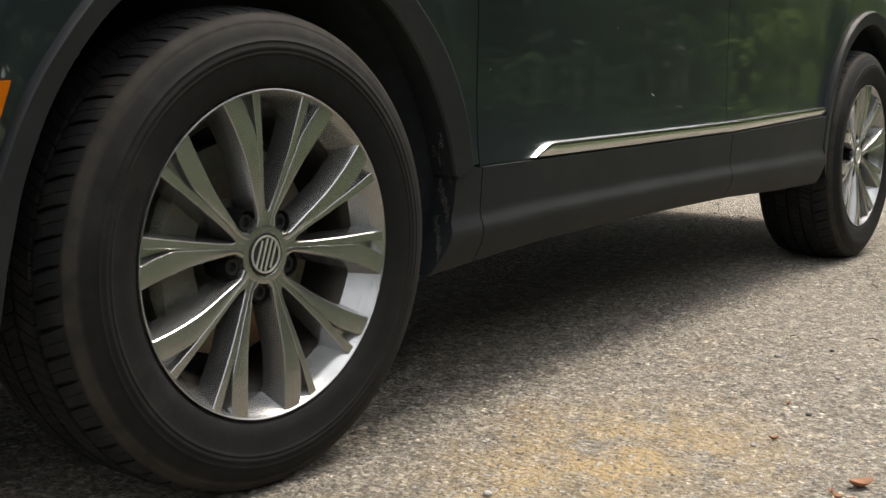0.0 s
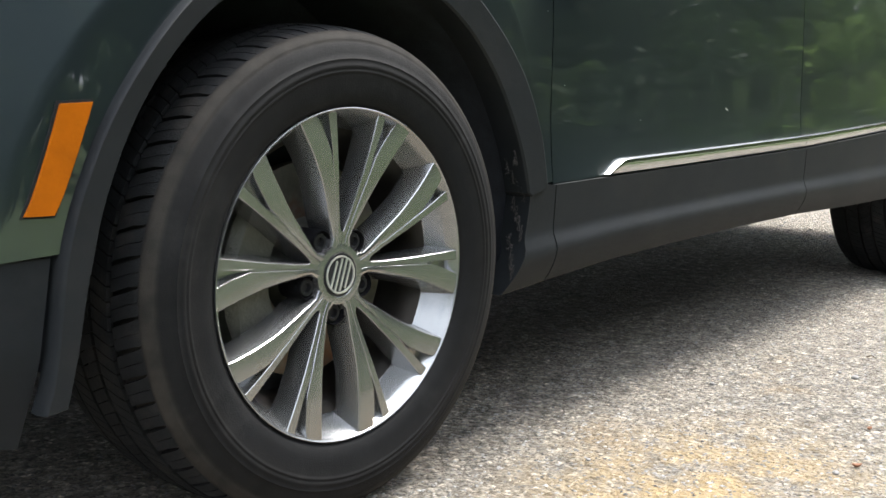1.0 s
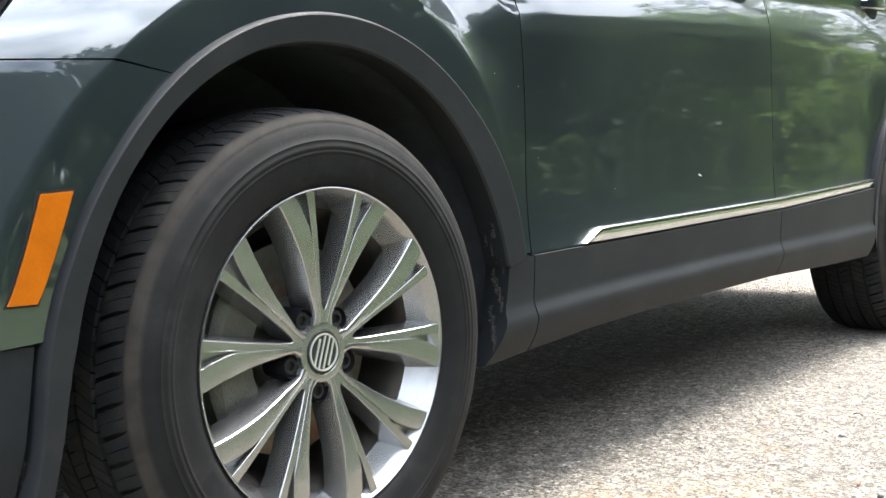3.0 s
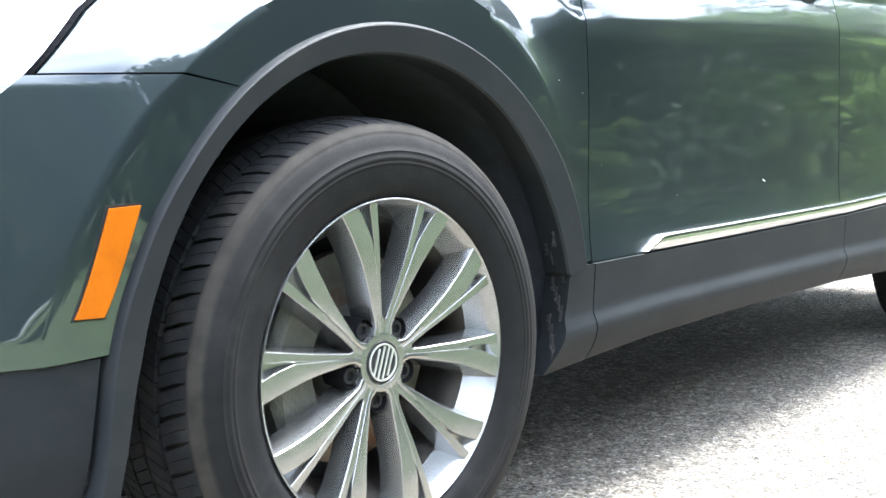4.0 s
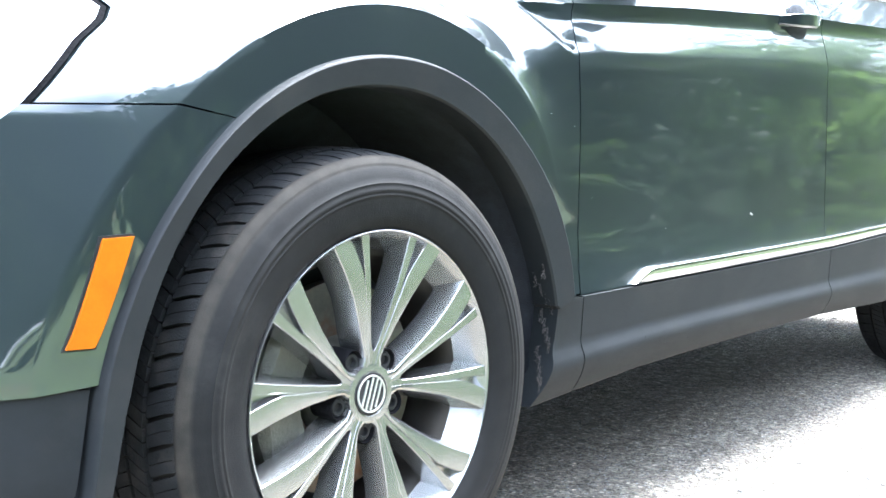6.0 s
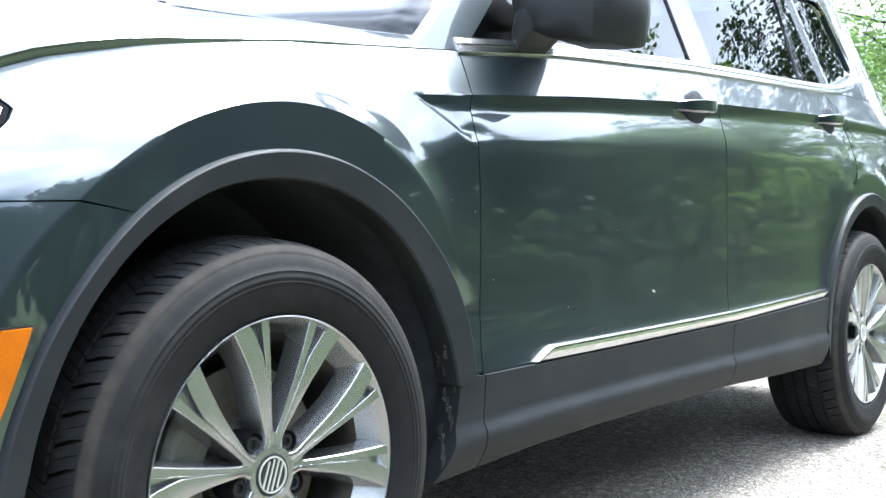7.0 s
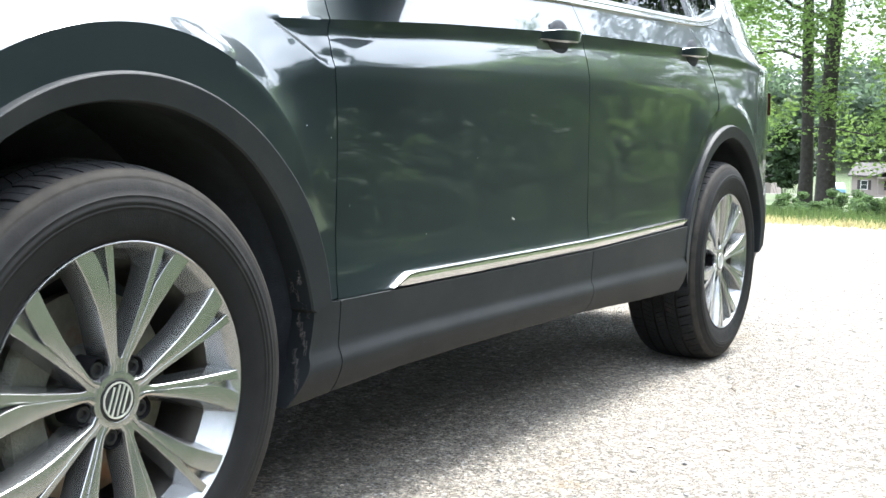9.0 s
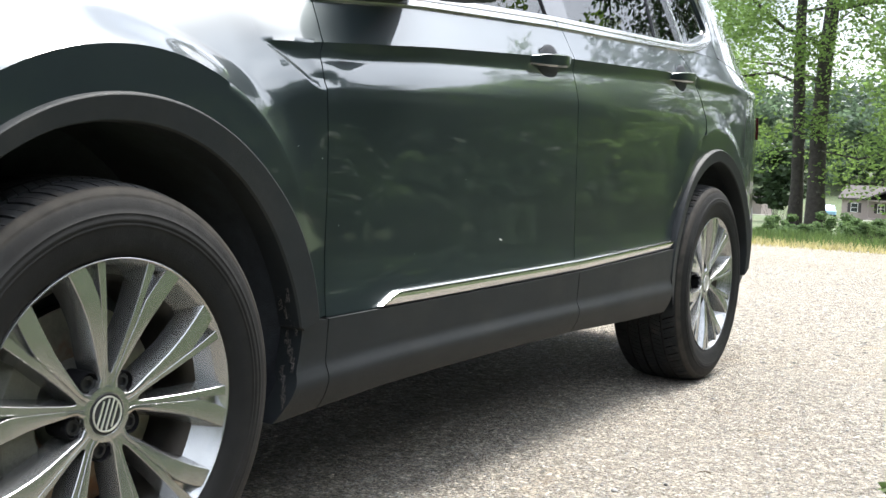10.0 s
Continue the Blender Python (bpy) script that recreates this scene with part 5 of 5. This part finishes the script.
woodland("side_woods", [(rs_.uniform(6, 90), rs_.uniform(-46, -30), rs_.uniform(7, 11)) for _ in range(110)], 14, 0.5, 90, M["leaf_dark"], "dense woods behind the undergrowth")


# ---- far house and car ----
M["siding"] = material("beige_siding", (0.28, 0.235, 0.212), 0.8, 0, 0, 0.08, 4)
M["shingle"] = material("brown_shingle", (0.050, 0.043, 0.041), 0.9, 0, 0, 0.25, 6)
M["dark_glass"] = material("dark_pane", (0.03, 0.035, 0.04), 0.1, 0, 0.5, 0.1, 3)
M["asphalt"] = material("pale_road", (0.30, 0.29, 0.28), 0.9, 0, 0, 0.15, 2)
M["blue"] = material("light_blue_paint", (0.20, 0.36, 0.50), 0.3, 0.2, 1.0, 0.05, 3)


def gable(bm_v, bm_f, x0, x1, y0, y1, z, rise, over, along="y"):
    """A two-slope roof slab with thickness."""
    base = len(bm_v)
    if along == "y":
        xm = (x0 + x1) / 2
        sec = [(x0 - over, z), (xm, z + rise), (x1 + over, z), (x1 + over, z + 0.15), (xm, z + rise + 0.18), (x0 - over, z + 0.15)]
        bm_v += [(x, y0 - over, h) for x, h in sec] + [(x, y1 + over, h) for x, h in sec]
    else:
        ym = (y0 + y1) / 2
        sec = [(y0 - over, z), (ym, z + rise), (y1 + over, z), (y1 + over, z + 0.15), (ym, z + rise + 0.18), (y0 - over, z + 0.15)]
        bm_v += [(x0 - over, y, h) for y, h in sec] + [(x1 + over, y, h) for y, h in sec]
    bm_f += [tuple(base + k for k in (0, 1, 4, 5)), tuple(base + k for k in (1, 2, 3, 4)), tuple(base + 6 + k for k in (5, 4, 1, 0)), tuple(base + 6 + k for k in (4, 3, 2, 1))]
    bm_f += [(base + k, base + 6 + k, base + 6 + (k + 1) % 6, base + (k + 1) % 6) for k in range(6)]


def far_house():
    zb = -4.15
    h = tagged(new("house"), "single-storey beige house with a brown shingle roof beyond the lawn", "house")
    h.location = (145, 29.4, zb)
    bm = bmesh.new()
    box(bm, 0, 8, -17, 0, -0.6, 2.35)
    bmesh.ops.recalc_face_normals(bm, faces=bm.faces[:])
    part("wall", bm, M["siding"], h, "", 0)
    V, F = [], []
    gable(V, F, 0, 8, -17, 0, 2.3, 1.5, 0.4)
    part_from("roof", V, F, M["shingle"], h, "", 0)
    bm = bmesh.new()
    box(bm, -1.6, 0.0, -7.6, -3.2, 2.15, 2.32)
    for y in (-3.3, -4.8, -6.1, -7.5):
        box(bm, -1.55, -1.40, y - 0.07, y + 0.07, -0.4, 2.15)
    box(bm, -1.6, 0, -7.6, -3.2, -0.5, 0.15)
    bmesh.ops.recalc_face_normals(bm, faces=bm.faces[:])
    part("porch", bm, M["siding"], h, "", 0)
    V, F = [], []
    gable(V, F, -1.6, 3, -7.6, -3.2, 2.32, 1.0, 0.3, "x")
    part_from("porch_roof", V, F, M["shingle"], h, "", 0)
    for y in (-1.5, -4.6, -6.2, -10.0, -13.5):
        bm = bmesh.new()
        box(bm, -0.05, 0.02, y - 0.42, y + 0.42, 0.75, 1.85)
        bmesh.ops.recalc_face_normals(bm, faces=bm.faces[:])
        w = part("window", bm, M["white"], h, "", 0)
        for z in (0.82, 1.33):
            bm = bmesh.new()
            box(bm, -0.06, -0.052, y - 0.35, y + 0.35, z, z + 0.46)
            bmesh.ops.recalc_face_normals(bm, faces=bm.faces[:])
            part("pane", bm, M["dark_glass"], w, "", 0)
        for sg in (-1, 1):
            bm = bmesh.new()
            box(bm, -0.04, 0.0, y + sg * 0.62 - 0.18, y + sg * 0.62 + 0.18, 0.72, 1.88)
            bmesh.ops.recalc_face_normals(bm, faces=bm.faces[:])
            part("shutter", bm, M["shingle"], h, "", 0)


far_house()


def far_shed():
    h = tagged(new("shed"), "small brown outbuilding on the lawn", "shed")
    h.location = (110, 31.5, -3.2)
    bm = bmesh.new()
    box(bm, 0, 4, -2.0, 2, -0.4, 1.5)
    bmesh.ops.recalc_face_normals(bm, faces=bm.faces[:])
    part("wall", bm, M["siding"], h, "", 0)
    V, F = [], []
    gable(V, F, 0, 4, -2.0, 2, 1.45, 0.8, 0.2)
    part_from("roof", V, F, M["shingle"], h, "", 0)


far_shed()


def far_car():
    c = tagged(new("parked_car"), "light blue saloon car parked on the road far off", "car")
    c.matrix_basis = pose(122, 26.2, -3.53, 0, 0, 20)
    sec = [(-2.1, 0.45), (-2.1, 0.80), (-1.4, 0.92), (-0.7, 1.38), (0.7, 1.40), (1.35, 0.98), (2.05, 0.88), (2.15, 0.45)]
    V, F = [], []
    for y, k in ((-0.85, 0.93), (-0.72, 1.0), (0.72, 1.0), (0.85, 0.93)):
        V += [(x * k, y, 0.3 + (z - 0.3) * k) for x, z in sec]
    m = len(sec)
    for r in range(3):
        F += [(r * m + k, r * m + (k + 1) % m, (r + 1) * m + (k + 1) % m, (r + 1) * m + k) for k in range(m)]
    F += [tuple(range(m))[::-1], tuple(range(3 * m, 4 * m))]
    part_from("body", V, F, M["blue"], c, "", 30)
    for sg in (-1, 1):
        bm = bmesh.new()
        vs = [bm.verts.new((x, sg * 0.835, z)) for x, z in ((-1.05, 0.95), (-0.62, 1.27), (0.62, 1.29), (1.0, 0.98))]
        q = bm.faces.new(vs)
        bmesh.ops.solidify(bm, geom=[q], thickness=0.02)
        part("side_window", bm, M["dark_glass"], c, "", 0)
    for x in (-1.3, 1.35):
        for y in (-0.78, 0.78):
            v, f = lathe([(-0.09, 0.0), (-0.09, 0.30), (0.09, 0.30), (0.09, 0.0)], 20)
            part_from("tyre", [(a + x, b + y, d + 0.31) for a, b, d in v], f, M["tyre"], c)


far_car()
V, F = [], []
for j in range(61):
    y = -150 + 5 * j
    V += [(97 + 0.06 * y, y, ground_z(97 + 0.06 * y, y) + 0.05), (104 + 0.06 * y, y, ground_z(104 + 0.06 * y, y) + 0.05)]
F = [(2 * j, 2 * j + 1, 2 * j + 3, 2 * j + 2) for j in range(60)]
tagged(part_from("road", V, F, M["asphalt"], None, "", 0), "pale country road crossing below the lawn", "road", "", "structure")


# ---- loose grit, stones and litter on the drive ----
M["stone"] = material("grit", (0.30, 0.29, 0.275), 0.9, 0, 0, 0.3, 60, 0.5, 300)


def island_stone(base, spread):
    m = leaf_material("loose_grit", base, 0.9, spread, 0.0)
    return m


def grit(name, n, seed, x0, x1, y0, y1, size, mat, label, flat=0.5):
    rng = np.random.default_rng(seed)
    x, y = rng.uniform(x0, x1, n), rng.uniform(y0, y1, n)
    sz = size * (0.4 + rng.random(n) ** 3 * 1.6)
    octa = np.array([(1, 0, 0), (0.2, 1, 0.1), (-1, 0.1, 0), (0, -1, 0), (0.1, 0.1, 0.9), (0, 0, -0.4)])
    fo = np.array([(0, 1, 4), (1, 2, 4), (2, 3, 4), (3, 0, 4), (1, 0, 5), (2, 1, 5), (3, 2, 5), (0, 3, 5)])
    a = rng.uniform(0, 6.28, n)
    sc = rng.uniform(0.6, 1.3, (n, 6, 3))
    p = octa[None] * sc * sz[:, None, None]
    p[:, :, 2] *= flat
    px = p[:, :, 0] * np.cos(a)[:, None] - p[:, :, 1] * np.sin(a)[:, None] + x[:, None]
    py = p[:, :, 0] * np.sin(a)[:, None] + p[:, :, 1] * np.cos(a)[:, None] + y[:, None]
    v = np.stack([px, py, p[:, :, 2] + 0.25 * sz[:, None] * flat], -1).reshape(-1, 3)
    f = (fo[None] + 6 * np.arange(n)[:, None, None]).reshape(-1, 3)
    tagged(part_from(name, v.tolist(), f.tolist(), mat, None, "", 0), label, "gravel", "", "stuff")


M["grit"] = island_stone((0.27, 0.262, 0.245), 0.65)
M["tan_grit"] = island_stone((0.46, 0.35, 0.18), 0.4)
grit("loose_grit", 60000, 3, -0.6, 3.2, -1.1, 0.5, 0.0024, M["grit"], "fine grey grit strewn over the concrete")
grit("far_grit", 9000, 4, 3.2, 8.0, -2.0, 2.5, 0.007, M["grit"], "grey grit strewn over the concrete")
grit("tan_litter", 1800, 6, 0.05, 0.75, -0.70, -0.18, 0.0012, M["tan_grit"], "tan sand and chaff washed together", 0.25)


def pebble(x, y, r, seed, mat, label, cat="pebble"):
    rng = np.random.default_rng(seed)
    bm = bmesh.new()
    bmesh.ops.create_icosphere(bm, subdivisions=2, radius=r)
    for v in bm.verts:
        v.co *= 1 + 0.22 * noise.noise(v.co / r * 0.9 + Vector((seed, 0, 0)))
        v.co.z = v.co.z * 0.6 + r * 0.42
    ob = part("pebble", bm, mat, None, "", 60)
    ob.location = (x, y, 0)
    tagged(ob, label, cat, "loose pebbles")


rp = random.Random(8)
for k in range(26):
    pebble(rp.uniform(-0.1, 2.6), rp.uniform(-0.85, -0.02), rp.uniform(0.004, 0.009), k, M["stone"], "small grey pebble lying on the concrete")
M["dark_stone"] = material("dark_stone", (0.05, 0.05, 0.05), 0.8, 0, 0, 0.3, 60, 0.5, 300)
for k in range(4):
    pebble(rp.uniform(0.2, 3.0), rp.uniform(-0.8, -0.1), rp.uniform(0.004, 0.008), 60 + k, M["dark_stone"], "small dark pebble lying on the concrete")
M["twig"] = material("twig", (0.10, 0.07, 0.045), 0.9, 0, 0, 0.3, 40)
M["dead_leaf"] = material("dead_leaf", (0.22, 0.10, 0.05), 0.8, 0, 0, 0.35, 60)


def twig(x, y, ln, a, seed):
    V, F = [], []
    rr = random.Random(seed)
    pts = [(ln * (t / 5 - 0.5), 0.12 * ln * math.sin(t * 0.7 + seed) + rr.uniform(-0.012, 0.012) * ln, 0.002 + 0.004 * math.sin(t / 5 * 3.14)) for t in range(6)]
    tube(V, F, pts, [0.0016, 0.0015, 0.0014, 0.0012, 0.001, 0.0006], 6)
    ob = part_from("twig", V, F, M["twig"], None, "", 60)
    ob.matrix_basis = pose(x, y, 0, 0, 0, a)
    tagged(ob, "thin brown twig lying on the concrete", "twig", "twigs")


twig(2.34, -0.215, 0.20, 25, 1)
for k in range(6):
    twig(rp.uniform(0.3, 3.5), rp.uniform(-0.8, -0.15), rp.uniform(0.015, 0.035), rp.uniform(0, 360), 5 + k)


def dead_leaf(x, y, ln, a, seed):
    n = 8
    V = []
    for i in range(n + 1):
        t = i / n
        w = 0.32 * ln * math.sin(math.pi * min(1, t * 0.95 + 0.03)) ** 0.8
        curl = 0.25 * ln * (2 * t - 1) ** 2
        V += [(ln * (t - 0.5), -w, 0.004 + curl + 0.5 * w), (ln * (t - 0.5), 0, 0.002 + curl), (ln * (t - 0.5), w, 0.004 + curl + 0.6 * w)]
    F = []
    for i in range(n):
        F += [(3 * i, 3 * i + 3, 3 * i + 4, 3 * i + 1), (3 * i + 1, 3 * i + 4, 3 * i + 5, 3 * i + 2)]
    ob = part_from("dead_leaf", V, F, M["dead_leaf"], None, "", 60)
    so = ob.modifiers.new("thickness", "SOLIDIFY")
    so.thickness = 0.0008
    ob.matrix_basis = pose(x, y, 0, 0, 0, a)
    tagged(ob, "curled red-brown dead leaf on the concrete", "leaf", "dead leaves")


dead_leaf(0.53, -0.70, 0.040, 140, 1)
for k in range(5):
    dead_leaf(rp.uniform(0.1, 0.9), rp.uniform(-0.75, -0.25), rp.uniform(0.010, 0.022), rp.uniform(0, 360), 3 + k)
